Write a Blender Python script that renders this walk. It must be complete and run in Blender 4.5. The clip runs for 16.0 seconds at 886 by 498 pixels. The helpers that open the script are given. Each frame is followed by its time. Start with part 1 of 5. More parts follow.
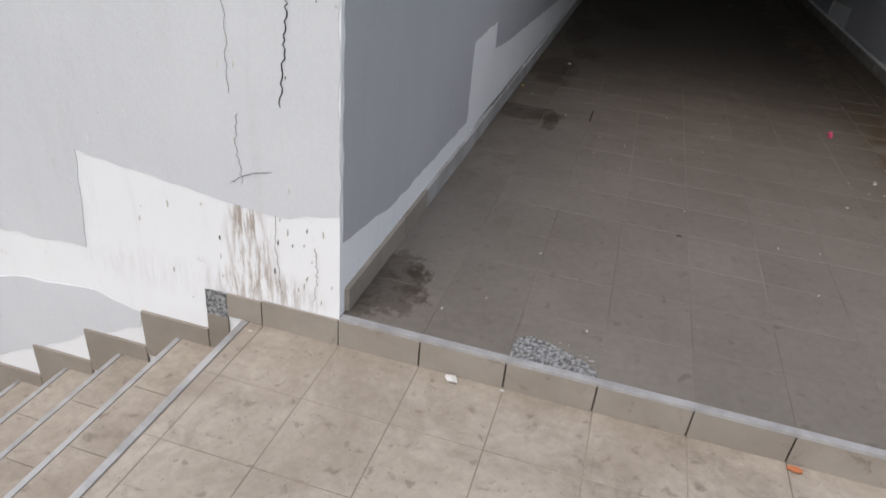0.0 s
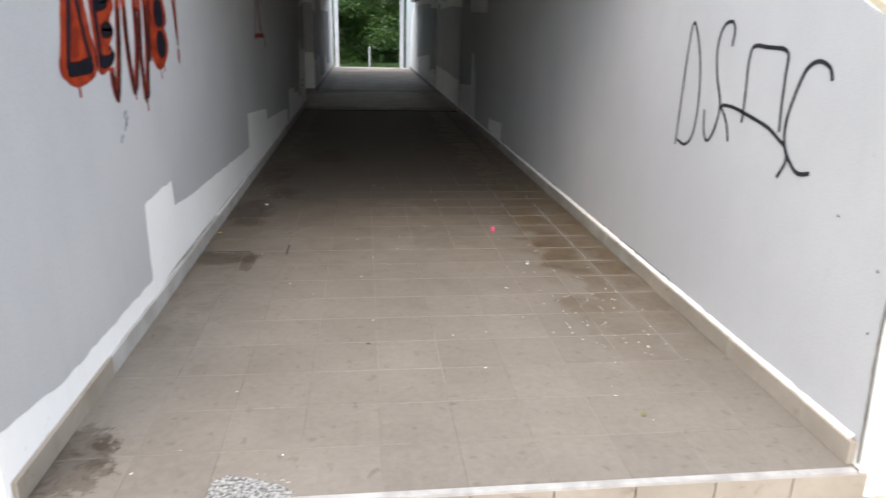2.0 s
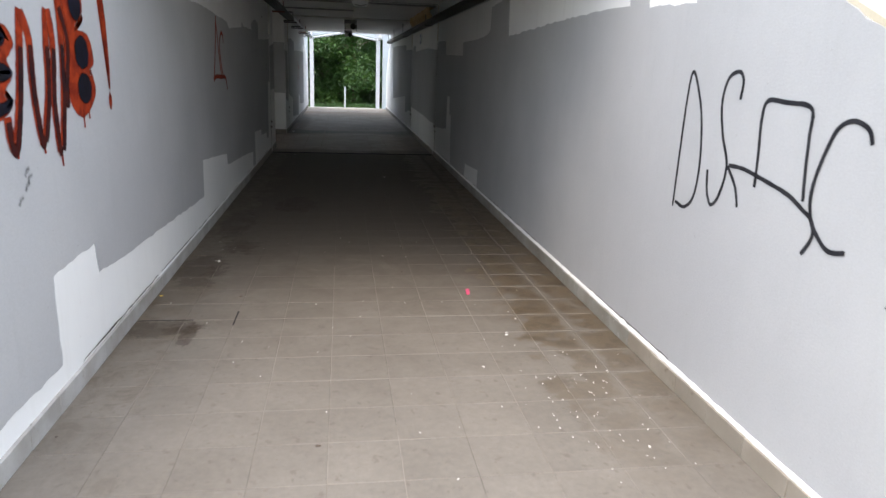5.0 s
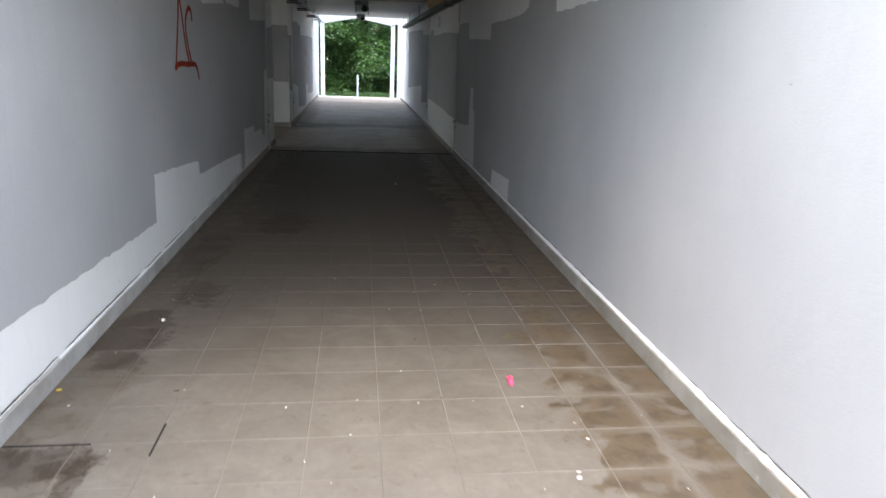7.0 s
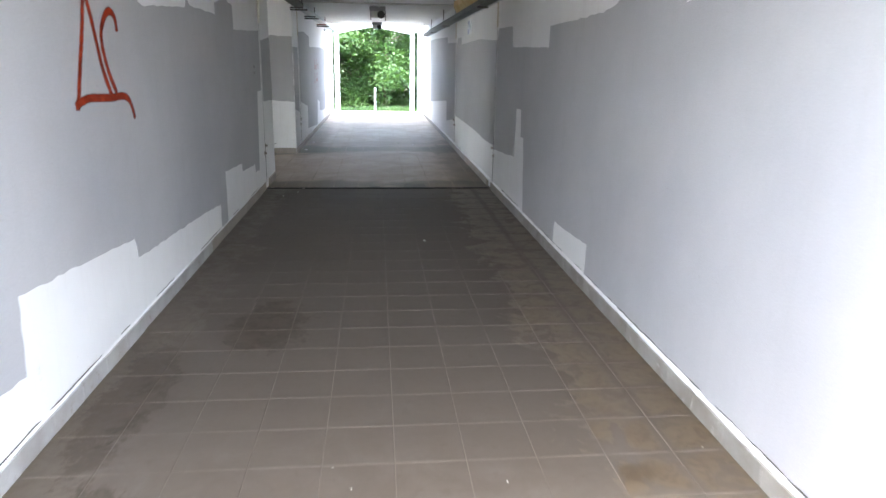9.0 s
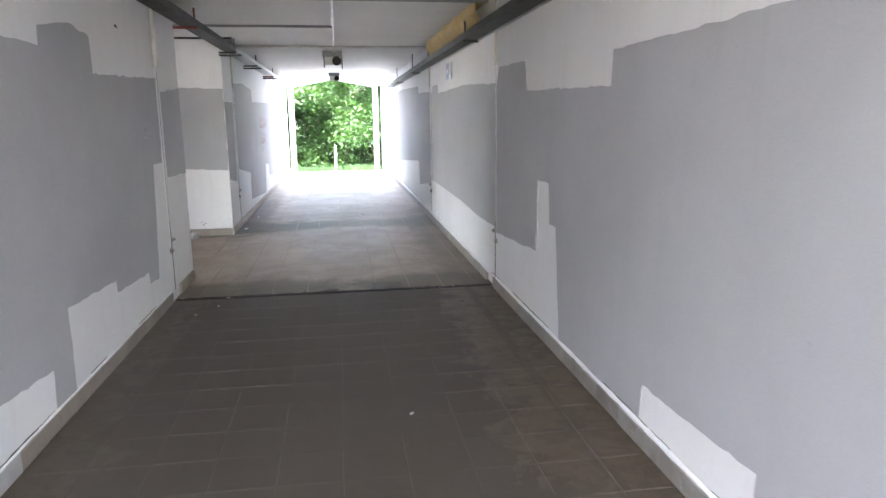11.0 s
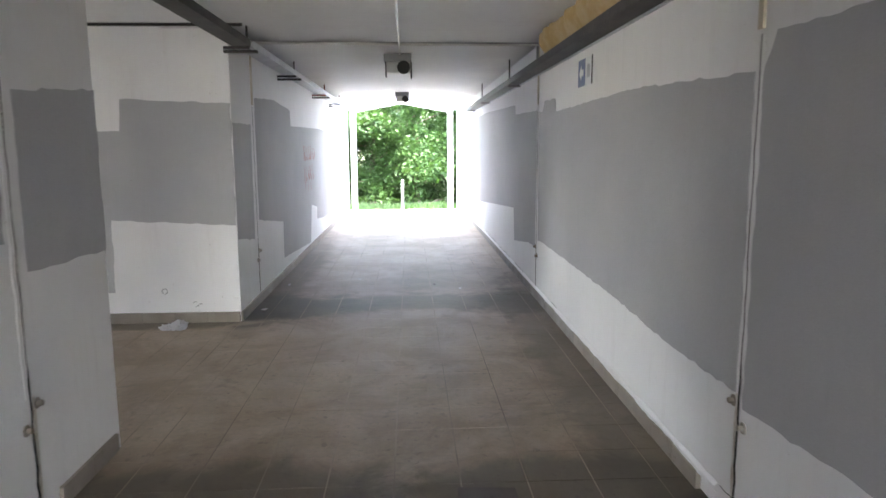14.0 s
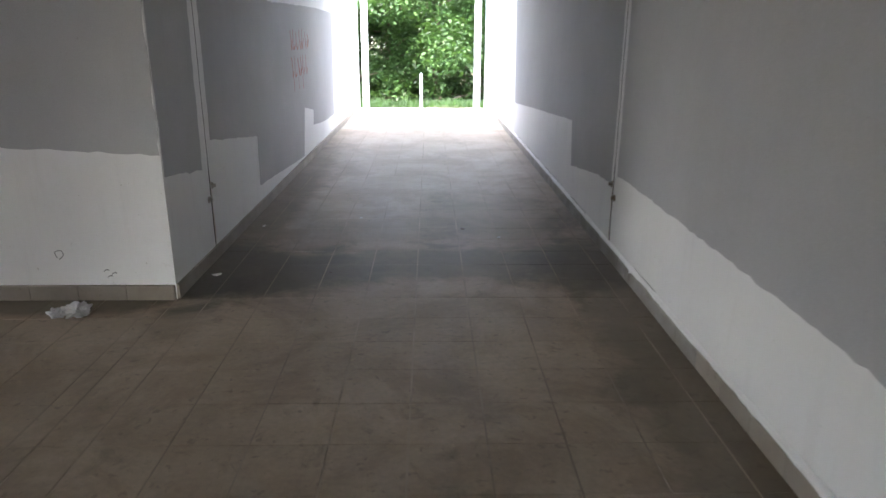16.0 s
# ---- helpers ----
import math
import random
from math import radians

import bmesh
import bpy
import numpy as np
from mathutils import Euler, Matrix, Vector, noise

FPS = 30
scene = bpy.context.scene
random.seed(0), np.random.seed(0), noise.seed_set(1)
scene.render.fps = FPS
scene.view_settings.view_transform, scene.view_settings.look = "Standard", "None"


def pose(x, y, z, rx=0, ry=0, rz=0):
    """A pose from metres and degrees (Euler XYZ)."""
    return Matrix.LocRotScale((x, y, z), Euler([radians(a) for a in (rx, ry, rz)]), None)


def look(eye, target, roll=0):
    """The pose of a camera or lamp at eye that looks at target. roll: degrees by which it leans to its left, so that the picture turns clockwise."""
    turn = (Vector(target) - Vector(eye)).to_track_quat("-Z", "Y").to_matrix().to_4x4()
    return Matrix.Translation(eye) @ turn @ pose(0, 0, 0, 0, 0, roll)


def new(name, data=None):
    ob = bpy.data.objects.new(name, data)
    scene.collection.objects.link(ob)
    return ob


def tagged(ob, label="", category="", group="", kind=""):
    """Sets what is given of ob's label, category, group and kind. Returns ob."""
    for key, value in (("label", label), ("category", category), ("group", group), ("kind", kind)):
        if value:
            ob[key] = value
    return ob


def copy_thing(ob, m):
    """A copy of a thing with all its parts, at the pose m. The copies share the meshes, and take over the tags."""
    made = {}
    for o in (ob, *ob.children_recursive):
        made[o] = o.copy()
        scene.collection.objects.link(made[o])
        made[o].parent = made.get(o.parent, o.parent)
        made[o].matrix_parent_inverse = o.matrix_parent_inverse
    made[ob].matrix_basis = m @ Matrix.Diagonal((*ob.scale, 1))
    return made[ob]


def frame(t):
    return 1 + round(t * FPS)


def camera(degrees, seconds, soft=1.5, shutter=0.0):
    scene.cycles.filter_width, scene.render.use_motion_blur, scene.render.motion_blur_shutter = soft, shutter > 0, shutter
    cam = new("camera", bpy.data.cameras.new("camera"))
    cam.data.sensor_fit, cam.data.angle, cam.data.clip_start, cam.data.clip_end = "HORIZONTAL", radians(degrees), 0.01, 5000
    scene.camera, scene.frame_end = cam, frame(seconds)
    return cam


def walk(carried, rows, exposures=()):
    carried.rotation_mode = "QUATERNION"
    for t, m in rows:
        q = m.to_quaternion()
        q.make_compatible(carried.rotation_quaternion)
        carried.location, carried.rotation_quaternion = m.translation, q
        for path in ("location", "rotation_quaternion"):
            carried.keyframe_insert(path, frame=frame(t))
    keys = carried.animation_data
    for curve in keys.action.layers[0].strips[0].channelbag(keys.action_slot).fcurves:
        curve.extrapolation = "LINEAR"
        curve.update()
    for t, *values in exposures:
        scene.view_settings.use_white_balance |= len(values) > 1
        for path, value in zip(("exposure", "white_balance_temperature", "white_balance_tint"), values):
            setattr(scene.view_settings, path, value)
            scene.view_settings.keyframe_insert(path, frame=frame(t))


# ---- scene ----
cam = camera(66.5, 16.0, shutter=0.4)
PATH = [
    (0, (0.811, -1.819, 1.457), (0.392, -0.139, 0.456), 5.4),
    (0.5, (0.884, -1.917, 1.499), (0.495, -0.16, 0.625), 4.9),
    (1, (1.016, -1.942, 1.537), (0.808, -0.119, 0.742), 4.0),
    (1.5, (1.12, -1.982, 1.561), (1.077, -0.09, 0.912), 2.1),
    (2, (1.186, -2.0, 1.574), (1.413, -0.113, 0.953), 1.4),
    (2.5, (1.201, -2.002, 1.586), (1.616, -0.138, 0.992), 2.4),
    (3, (1.222, -1.993, 1.603), (1.707, -0.123, 1.086), 2.3),
    (3.5, (1.24, -1.968, 1.606), (1.667, -0.079, 1.106), 1.7),
    (4, (1.275, -1.928, 1.607), (1.624, -0.026, 1.097), 1.0),
    (4.5, (1.29, -1.776, 1.581), (1.59, 0.125, 1.039), 1.6),
    (4.7, (1.289, -1.65, 1.596), (1.588, 0.26, 1.086), 1.8),
    (6.8, (1.437, -0.029, 1.608), (1.706, 1.874, 1.055), 3.5),
    (7, (1.442, 0.18, 1.588), (1.695, 2.087, 1.041), 2.3),
    (7.5, (1.467, 0.696, 1.706), (1.667, 2.596, 1.115), 0.7),
    (8, (1.422, 1.237, 1.688), (1.621, 3.15, 1.14), 0.5),
    (8.2, (1.417, 1.418, 1.675), (1.654, 3.329, 1.134), 1.0),
    (10.3, (1.613, 4.276, 1.644), (1.714, 6.214, 1.16), 0.8),
    (10.5, (1.574, 4.522, 1.651), (1.781, 6.456, 1.186), 1.6),
    (11, (1.587, 5.117, 1.654), (1.878, 7.059, 1.271), -0.7),
    (11.5, (1.56, 5.724, 1.677), (1.733, 7.679, 1.289), -0.2),
    (12, (1.56, 6.327, 1.702), (1.813, 8.288, 1.406), 0.6),
    (12.5, (1.585, 6.932, 1.725), (1.744, 8.923, 1.632), -1.0),
    (13, (1.57, 7.559, 1.695), (1.745, 9.539, 1.481), 1.4),
    (13.5, (1.585, 8.127, 1.672), (1.704, 10.11, 1.438), -0.2),
    (14, (1.65, 8.746, 1.658), (1.747, 10.721, 1.363), -0.3),
    (14.5, (1.66, 9.357, 1.639), (1.884, 11.313, 1.297), -0.4),
    (15, (1.657, 9.966, 1.683), (1.747, 11.918, 1.26), -2.9),
    (15.5, (1.678, 10.554, 1.687), (1.772, 12.483, 1.168), 2.2),
    (16, (1.643, 11.103, 1.649), (1.684, 13.01, 1.046), 0.3),
]
walk(cam, [(t, look(eye, target, roll)) for t, eye, target, roll in PATH], [(0.0, 0.35, 6800, 9), (0.5, 0.42, 6900, 9), (1.0, 0.85, 7000, 8), (1.5, 1.5, 7100, 8), (2.5, 1.65, 7100, 7), (4.7, 1.75, 6900, 7), (7.0, 2.5, 6650, 7), (7.5, 3.1, 6550, 7), (8.2, 3.75, 6500, 8), (10.3, 5.0, 6600, 12), (11.0, 5.05, 6650, 13), (12.5, 5.05, 6750, 13), (13.5, 4.95, 6800, 12), (14.5, 4.4, 6850, 12), (15.2, 4.2, 6900, 12), (16.0, 4.05, 6950, 12)])

# ---- light ----
world = bpy.data.worlds.new("World")
scene.world = world
world.use_nodes = True
wn = world.node_tree.nodes
sky = wn.new("ShaderNodeTexSky")
sky.sky_type = "NISHITA"
sky.sun_disc = False
sky.sun_elevation, sky.sun_rotation = radians(62), radians(204)
sky.air_density, sky.dust_density, sky.ozone_density = 1.0, 3.0, 1.0
world.node_tree.links.new(sky.outputs[0], wn["Background"].inputs[0])
wn["Background"].inputs[1].default_value = 0.15
sun = new("sun", bpy.data.lights.new("sun", "SUN"))
sun.data.energy, sun.data.angle, sun.data.color = 1.3, radians(150), (0.97, 0.985, 1.0)
sun.matrix_world = look((-2.6, -5.8, 12.0), (0, 0, 0))

# ---- sizes ----
W = 3.06            # passage width
H = 2.75            # ceiling height
P = 0.309           # tile pitch, first stretch
P2 = 0.335          # tile pitch, second stretch
LOW = -0.12         # landings
GROUND = -1.75
Y_ROOF, Y_END, Y_STEP = 2.65, 23.9, 26.2
Y_JOINT, Y_JOINT2 = 11.55, 16.15
SIDE_A, SIDE_B = 12.45, 15.25
SIDE_X = -8.4


# ---- materials ----
def nodes_of(name):
    m = bpy.data.materials.new(name)
    m.use_nodes = True
    return m, m.node_tree.nodes, m.node_tree.links, m.node_tree.nodes["Principled BSDF"]


def math_node(n, l, op, a, b=0.0, clamp=False):
    k = n.new("ShaderNodeMath")
    k.operation, k.use_clamp = op, clamp
    for i, v in enumerate((a, b)):
        if isinstance(v, (int, float)):
            k.inputs[i].default_value = v
        else:
            l.new(v, k.inputs[i])
    return k.outputs[0]


def noise_node(n, l, pos, scale, detail=4.0, rough=0.55, distort=0.0):
    k = n.new("ShaderNodeTexNoise")
    k.inputs["Scale"].default_value, k.inputs["Detail"].default_value = scale, detail
    k.inputs["Roughness"].default_value, k.inputs["Distortion"].default_value = rough, distort
    l.new(pos, k.inputs["Vector"])
    return k.outputs["Fac"]


def ramp(n, l, fac, lo, hi):
    k = n.new("ShaderNodeMapRange")
    k.interpolation_type = "SMOOTHSTEP"
    k.inputs["From Min"].default_value, k.inputs["From Max"].default_value = lo, hi
    l.new(fac, k.inputs["Value"])
    return k.outputs["Result"]


def mix(n, l, fac, a, b, mode="MIX"):
    k = n.new("ShaderNodeMix")
    k.data_type, k.blend_type = "RGBA", mode
    for i, v in ((0, fac), (6, a), (7, b)):
        if isinstance(v, (int, float)):
            k.inputs[i].default_value = v
        elif isinstance(v, tuple):
            k.inputs[i].default_value = (*v, 1)
        else:
            l.new(v, k.inputs[i])
    return k.outputs[2]


def bumped(n, l, bsdf, height, strength, distance):
    k = n.new("ShaderNodeBump")
    k.inputs["Strength"].default_value, k.inputs["Distance"].default_value = strength, distance
    l.new(height, k.inputs["Height"])
    l.new(k.outputs["Normal"], bsdf.inputs["Normal"])


def place(n):
    return n.new("ShaderNodeNewGeometry").outputs["Position"]


def surface(name, base, other, rough=0.8, big=1.2, fine=40.0, stain=None, amount=0.35, bump=0.25, depth=0.004, metal=0.0, vary=0.0, rough_vary=0.1):
    """Two tones at a large scale, grain at a fine one, and stains of a third tone where the noise is high."""
    m, n, l, b = nodes_of(name)
    pos = place(n)
    col = mix(n, l, ramp(n, l, noise_node(n, l, pos, big, 5), 0.32, 0.68), base, other)
    grain = noise_node(n, l, pos, fine, 6, 0.65)
    col = mix(n, l, 0.35, col, mix(n, l, grain, (0.35, 0.35, 0.35), (0.65, 0.65, 0.65)), "OVERLAY")
    if stain:
        mask = ramp(n, l, noise_node(n, l, pos, big * 3.1, 7, 0.7, 0.6), 0.58, 0.72)
        col = mix(n, l, math_node(n, l, "MULTIPLY", mask, amount), col, stain)
    if vary:
        info = n.new("ShaderNodeObjectInfo").outputs["Random"]
        dark = mix(n, l, info, (1 - vary, 1 - vary, 1 - vary), (1.0, 1.0, 1.0))
        col = mix(n, l, 1.0, col, dark, "MULTIPLY")
    l.new(col, b.inputs["Base Color"])
    r = math_node(n, l, "ADD", math_node(n, l, "MULTIPLY", grain, rough_vary * 2), rough - rough_vary)
    l.new(r, b.inputs["Roughness"])
    b.inputs["Metallic"].default_value = metal
    bumped(n, l, b, grain, bump, depth)
    return m


def wall_paint(name, tone, tone2, scuff=(0.25, 0.23, 0.2), scuffs=0.3, runs=()):
    """Brushed emulsion on rough render: faint roller streaks, dirt, drips and small chips."""
    m, n, l, b = nodes_of(name)
    pos = place(n)
    tall = n.new("ShaderNodeMapping")
    tall.inputs["Scale"].default_value = (1, 1, 0.12)
    l.new(pos, tall.inputs["Vector"])
    col = mix(n, l, ramp(n, l, noise_node(n, l, pos, 0.9, 5), 0.3, 0.7), tone, tone2)
    streak = ramp(n, l, noise_node(n, l, tall.outputs[0], 9.0, 6, 0.7), 0.5, 0.8)
    col = mix(n, l, math_node(n, l, "MULTIPLY", streak, 0.13), col, scuff)
    dirt = ramp(n, l, noise_node(n, l, pos, 5.0, 8, 0.75, 0.5), 0.63, 0.75)
    col = mix(n, l, math_node(n, l, "MULTIPLY", dirt, scuffs), col, scuff)
    chips = ramp(n, l, noise_node(n, l, pos, 34.0, 3, 0.5), 0.735, 0.76)
    col = mix(n, l, math_node(n, l, "MULTIPLY", chips, 0.5), col, scuff)
    b.inputs["Roughness"].default_value = 0.72
    for rx, rz, sx, sz, much in runs:
        shift, far = n.new("ShaderNodeMapping"), n.new("ShaderNodeVectorMath")
        far.operation, shift.vector_type = "LENGTH", "TEXTURE"
        shift.inputs["Location"].default_value = (rx, 0, rz)
        shift.inputs["Scale"].default_value = (sx, 1, sz)
        l.new(pos, shift.inputs["Vector"])
        l.new(shift.outputs[0], far.inputs[0])
        near = math_node(n, l, "SUBTRACT", 1.0, ramp(n, l, far.outputs["Value"], 0.35, 1.0))
        lines = ramp(n, l, noise_node(n, l, tall.outputs[0], 42.0, 6, 0.75, 0.3), 0.42, 0.62)
        col = mix(n, l, math_node(n, l, "MULTIPLY", math_node(n, l, "MULTIPLY", near, lines), much), col, (0.30, 0.235, 0.18))
    grit = noise_node(n, l, pos, 130.0, 3, 0.6)
    col = mix(n, l, 0.3, col, mix(n, l, grit, (0.3, 0.3, 0.3), (0.7, 0.7, 0.7)), "OVERLAY")
    l.new(col, b.inputs["Base Color"])
    lump = math_node(n, l, "ADD", noise_node(n, l, pos, 7.0, 5), math_node(n, l, "MULTIPLY", noise_node(n, l, pos, 90.0, 4), 0.3))
    bumped(n, l, b, lump, 0.3, 0.012)
    return m


def tile_glaze(name, base, other, vary=0.16, wet=True, dirt=()):
    """Matt ceramic floor tile, worn and dirty, with damp brown stains along the two walls of the passage; dirt and
    painted shade deepen inwards.
    """
    m, n, l, b = nodes_of(name)
    pos = place(n)
    xyz = n.new("ShaderNodeSeparateXYZ")
    l.new(pos, xyz.inputs[0])
    info = n.new("ShaderNodeObjectInfo").outputs["Random"]
    isle = n.new("ShaderNodeNewGeometry").outputs["Random Per Island"]
    rnd = math_node(n, l, "FRACT", math_node(n, l, "ADD", info, isle))
    col = mix(n, l, ramp(n, l, noise_node(n, l, pos, 1.7, 6, 0.6), 0.3, 0.7), base, other)
    tone = mix(n, l, rnd, (1 - vary, 1 - vary, 1 - vary), (1.0, 1.0, 1.0))
    col = mix(n, l, 1.0, col, tone, "MULTIPLY")
    mottle = noise_node(n, l, pos, 26.0, 7, 0.7)
    col = mix(n, l, 0.75, col, mix(n, l, mottle, (0.25, 0.25, 0.25), (0.75, 0.75, 0.75)), "OVERLAY")
    specks = ramp(n, l, noise_node(n, l, pos, 95.0, 2, 0.5), 0.68, 0.75)
    col = mix(n, l, math_node(n, l, "MULTIPLY", specks, 0.5), col, (0.06, 0.05, 0.042))
    spots = ramp(n, l, noise_node(n, l, pos, 17.0, 3, 0.55, 0.4), 0.60, 0.72)
    col = mix(n, l, math_node(n, l, "MULTIPLY", spots, 0.45), col, (0.09, 0.07, 0.055))
    gum = ramp(n, l, noise_node(n, l, pos, 10.5, 2.0, 0.5, 0.5), 0.715, 0.78)
    col = mix(n, l, math_node(n, l, "MULTIPLY", gum, 0.4), col, (0.06, 0.048, 0.037))
    rough = math_node(n, l, "ADD", math_node(n, l, "MULTIPLY", mottle, 0.3), 0.56 if wet else 0.42)
    if wet:
        edge = math_node(n, l, "MULTIPLY", math_node(n, l, "SUBTRACT", math_node(n, l, "ADD", math_node(n, l, "MULTIPLY", noise_node(n, l, pos, 3.3, 6, 0.65, 0.6), 0.8), math_node(n, l, "MULTIPLY", noise_node(n, l, pos, 11.0, 4, 0.7, 0.8), 0.2)), 0.5), 1.5)
        right = ramp(n, l, math_node(n, l, "ADD", xyz.outputs["X"], edge), 2.44, 2.50)
        rows = math_node(n, l, "ABSOLUTE", math_node(n, l, "SUBTRACT", math_node(n, l, "FRACT", math_node(n, l, "ADD", math_node(n, l, "DIVIDE", xyz.outputs["Y"], P), math_node(n, l, "MULTIPLY", edge, 0.5))), 0.5))
        right = math_node(n, l, "MULTIPLY", right, math_node(n, l, "SUBTRACT", 1.0, math_node(n, l, "MULTIPLY", ramp(n, l, rows, 0.33, 0.47), 0.5)))
        left = ramp(n, l, math_node(n, l, "SUBTRACT", edge, xyz.outputs["X"]), -0.40, -0.22)
        along = ramp(n, l, math_node(n, l, "ADD", xyz.outputs["Y"], edge), 0.3, 2.9)
        seam = ramp(n, l, math_node(n, l, "ABSOLUTE", math_node(n, l, "SUBTRACT", math_node(n, l, "ADD", xyz.outputs["X"], math_node(n, l, "MULTIPLY", edge, 0.08)), 9 * P)), 0.012, 0.05)
        dry = math_node(n, l, "SUBTRACT", 1.0, math_node(n, l, "MULTIPLY", ramp(n, l, noise_node(n, l, pos, 5.2, 5, 0.6, 0.7), 0.54, 0.60), 0.7))
        right = math_node(n, l, "MULTIPLY", right, math_node(n, l, "MULTIPLY", dry, math_node(n, l, "ADD", math_node(n, l, "MULTIPLY", seam, 0.75), 0.25)))
        crumbs = ramp(n, l, noise_node(n, l, pos, 8.0, 7, 0.75, 0.8), 0.44, 0.62)
        left = math_node(n, l, "MULTIPLY", left, math_node(n, l, "ADD", math_node(n, l, "MULTIPLY", crumbs, 0.8), 0.15))
        damp = math_node(n, l, "MULTIPLY", math_node(n, l, "MAXIMUM", right, left), along)
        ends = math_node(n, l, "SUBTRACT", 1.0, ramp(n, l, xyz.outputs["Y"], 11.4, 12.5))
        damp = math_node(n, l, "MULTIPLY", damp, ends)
        # Brown dirt plus shade painted into the tiles, both deeper along the passage.
        grime_shade = math_node(n, l, "MULTIPLY", ramp(n, l, math_node(n, l, "ADD", xyz.outputs["Y"], math_node(n, l, "MULTIPLY", edge, 3.0)), 0.9, 5.6), math_node(n, l, "MULTIPLY", ends, 0.86))
        grime_shade = math_node(n, l, "MULTIPLY", grime_shade, math_node(n, l, "SUBTRACT", 1.0, math_node(n, l, "MULTIPLY", damp, 0.55)))
        col = mix(n, l, grime_shade, col, (0.055, 0.041, 0.028))
        crust = mix(n, l, crumbs, (0.088, 0.062, 0.035), (0.050, 0.033, 0.016))
        col = mix(n, l, math_node(n, l, "MULTIPLY", damp, 0.88), col, crust)
        frill = math_node(n, l, "MULTIPLY", math_node(n, l, "SUBTRACT", noise_node(n, l, pos, 24.0, 5, 0.7, 0.9), 0.5), 0.9)
        for bx, by, rx, ry in ((0.05, 0.26, 0.24, 0.34), (0.19, 2.66, 0.28, 0.15), (0.38, 2.52, 0.06, 0.22), (0.2, 3.9, 0.25, 0.5), (0.25, 5.6, 0.2, 0.8), (0.42, 4.6, 0.2, 0.3), (0.75, 6.6, 0.3, 0.5)):
            far = n.new("ShaderNodeVectorMath")
            far.operation = "LENGTH"
            shift = n.new("ShaderNodeMapping")
            shift.vector_type = "TEXTURE"
            shift.inputs["Location"].default_value = (bx, by, 0)
            shift.inputs["Scale"].default_value = (rx, ry, 1)
            l.new(pos, shift.inputs["Vector"])
            l.new(shift.outputs[0], far.inputs[0])
            blot = ramp(n, l, math_node(n, l, "SUBTRACT", math_node(n, l, "ADD", math_node(n, l, "MULTIPLY", edge, 1.5), frill), far.outputs["Value"]), -0.92, -0.70)
            blot = math_node(n, l, "MULTIPLY", blot, math_node(n, l, "ADD", math_node(n, l, "MULTIPLY", crumbs, 0.45), 0.5))
            col = mix(n, l, blot, col, (0.030, 0.019, 0.010))
        rough = math_node(n, l, "SUBTRACT", rough, math_node(n, l, "MULTIPLY", damp, 0.22))
    else:
        film = ramp(n, l, noise_node(n, l, pos, 1.3, 7, 0.7, 0.6), 0.42, 0.62)
        col = mix(n, l, math_node(n, l, "MULTIPLY", film, 0.42 if dirt else 0.3), col, (0.12, 0.082, 0.050))
        smear = ramp(n, l, noise_node(n, l, pos, 4.2, 7, 0.7, 0.8), 0.56, 0.70)
        col = mix(n, l, math_node(n, l, "MULTIPLY", smear, 0.38 if dirt else 0.28), col, (0.075, 0.06, 0.042))
        edge = math_node(n, l, "MULTIPLY", math_node(n, l, "SUBTRACT", noise_node(n, l, pos, 2.6, 6, 0.65, 0.5), 0.5), 1.3)
        # Real dirt blots and bands of painted shade share this list.
        for bx, by, rx, ry, much in dirt:
            far = n.new("ShaderNodeVectorMath")
            far.operation = "LENGTH"
            shift = n.new("ShaderNodeMapping")
            shift.vector_type = "TEXTURE"
            shift.inputs["Location"].default_value = (bx, by, 0)
            shift.inputs["Scale"].default_value = (rx, ry, 1)
            l.new(pos, shift.inputs["Vector"])
            l.new(shift.outputs[0], far.inputs[0])
            blot = ramp(n, l, math_node(n, l, "SUBTRACT", edge, far.outputs["Value"]), -1.1, -0.55)
            col = mix(n, l, math_node(n, l, "MULTIPLY", blot, much), col, (0.055, 0.044, 0.027))
    l.new(col, b.inputs["Base Color"])
    l.new(rough, b.inputs["Roughness"])
    bumped(n, l, b, mottle, 0.12, 0.003)
    return m


def plain(name, colour, rough=0.6, metal=0.0, fine=30.0, other=None):
    dark = other or tuple(c * 0.75 for c in colour)
    return surface(name, colour, dark, rough, 2.5, fine, None, 0, 0.12, 0.002, metal)


M_WHITE = wall_paint("old_white_paint", (0.77, 0.77, 0.775), (0.82, 0.82, 0.815), (0.36, 0.33, 0.29), 0.3)
M_END = wall_paint("flaking_white_paint", (0.78, 0.78, 0.785), (0.83, 0.83, 0.83), (0.30, 0.26, 0.21), 0.75, ((-0.345, 0.19, 0.13, 0.26, 0.8), (-0.30, 0.02, 0.30, 0.14, 0.6), (-0.36, 0.33, 0.07, 0.08, 0.75), (-0.75, 0.0, 0.45, 0.12, 0.1), (-0.31, 0.55, 0.12, 0.14, 0.25)))
M_GREY = wall_paint("grey_cover_paint", (0.395, 0.397, 0.410), (0.445, 0.447, 0.458), (0.28, 0.27, 0.26), 0.15)
M_PALE = wall_paint("pale_grey_paint", (0.58, 0.587, 0.605), (0.63, 0.637, 0.65), (0.33, 0.3, 0.27), 0.3)
M_CEIL = wall_paint("ceiling_whitewash", (0.68, 0.68, 0.68), (0.74, 0.74, 0.73), (0.3, 0.27, 0.23), 0.3)
M_CAP = surface("weathered_cream_coping", (0.50, 0.44, 0.33), (0.60, 0.55, 0.46), 0.85, 2.0, 50, (0.3, 0.25, 0.17), 0.4)
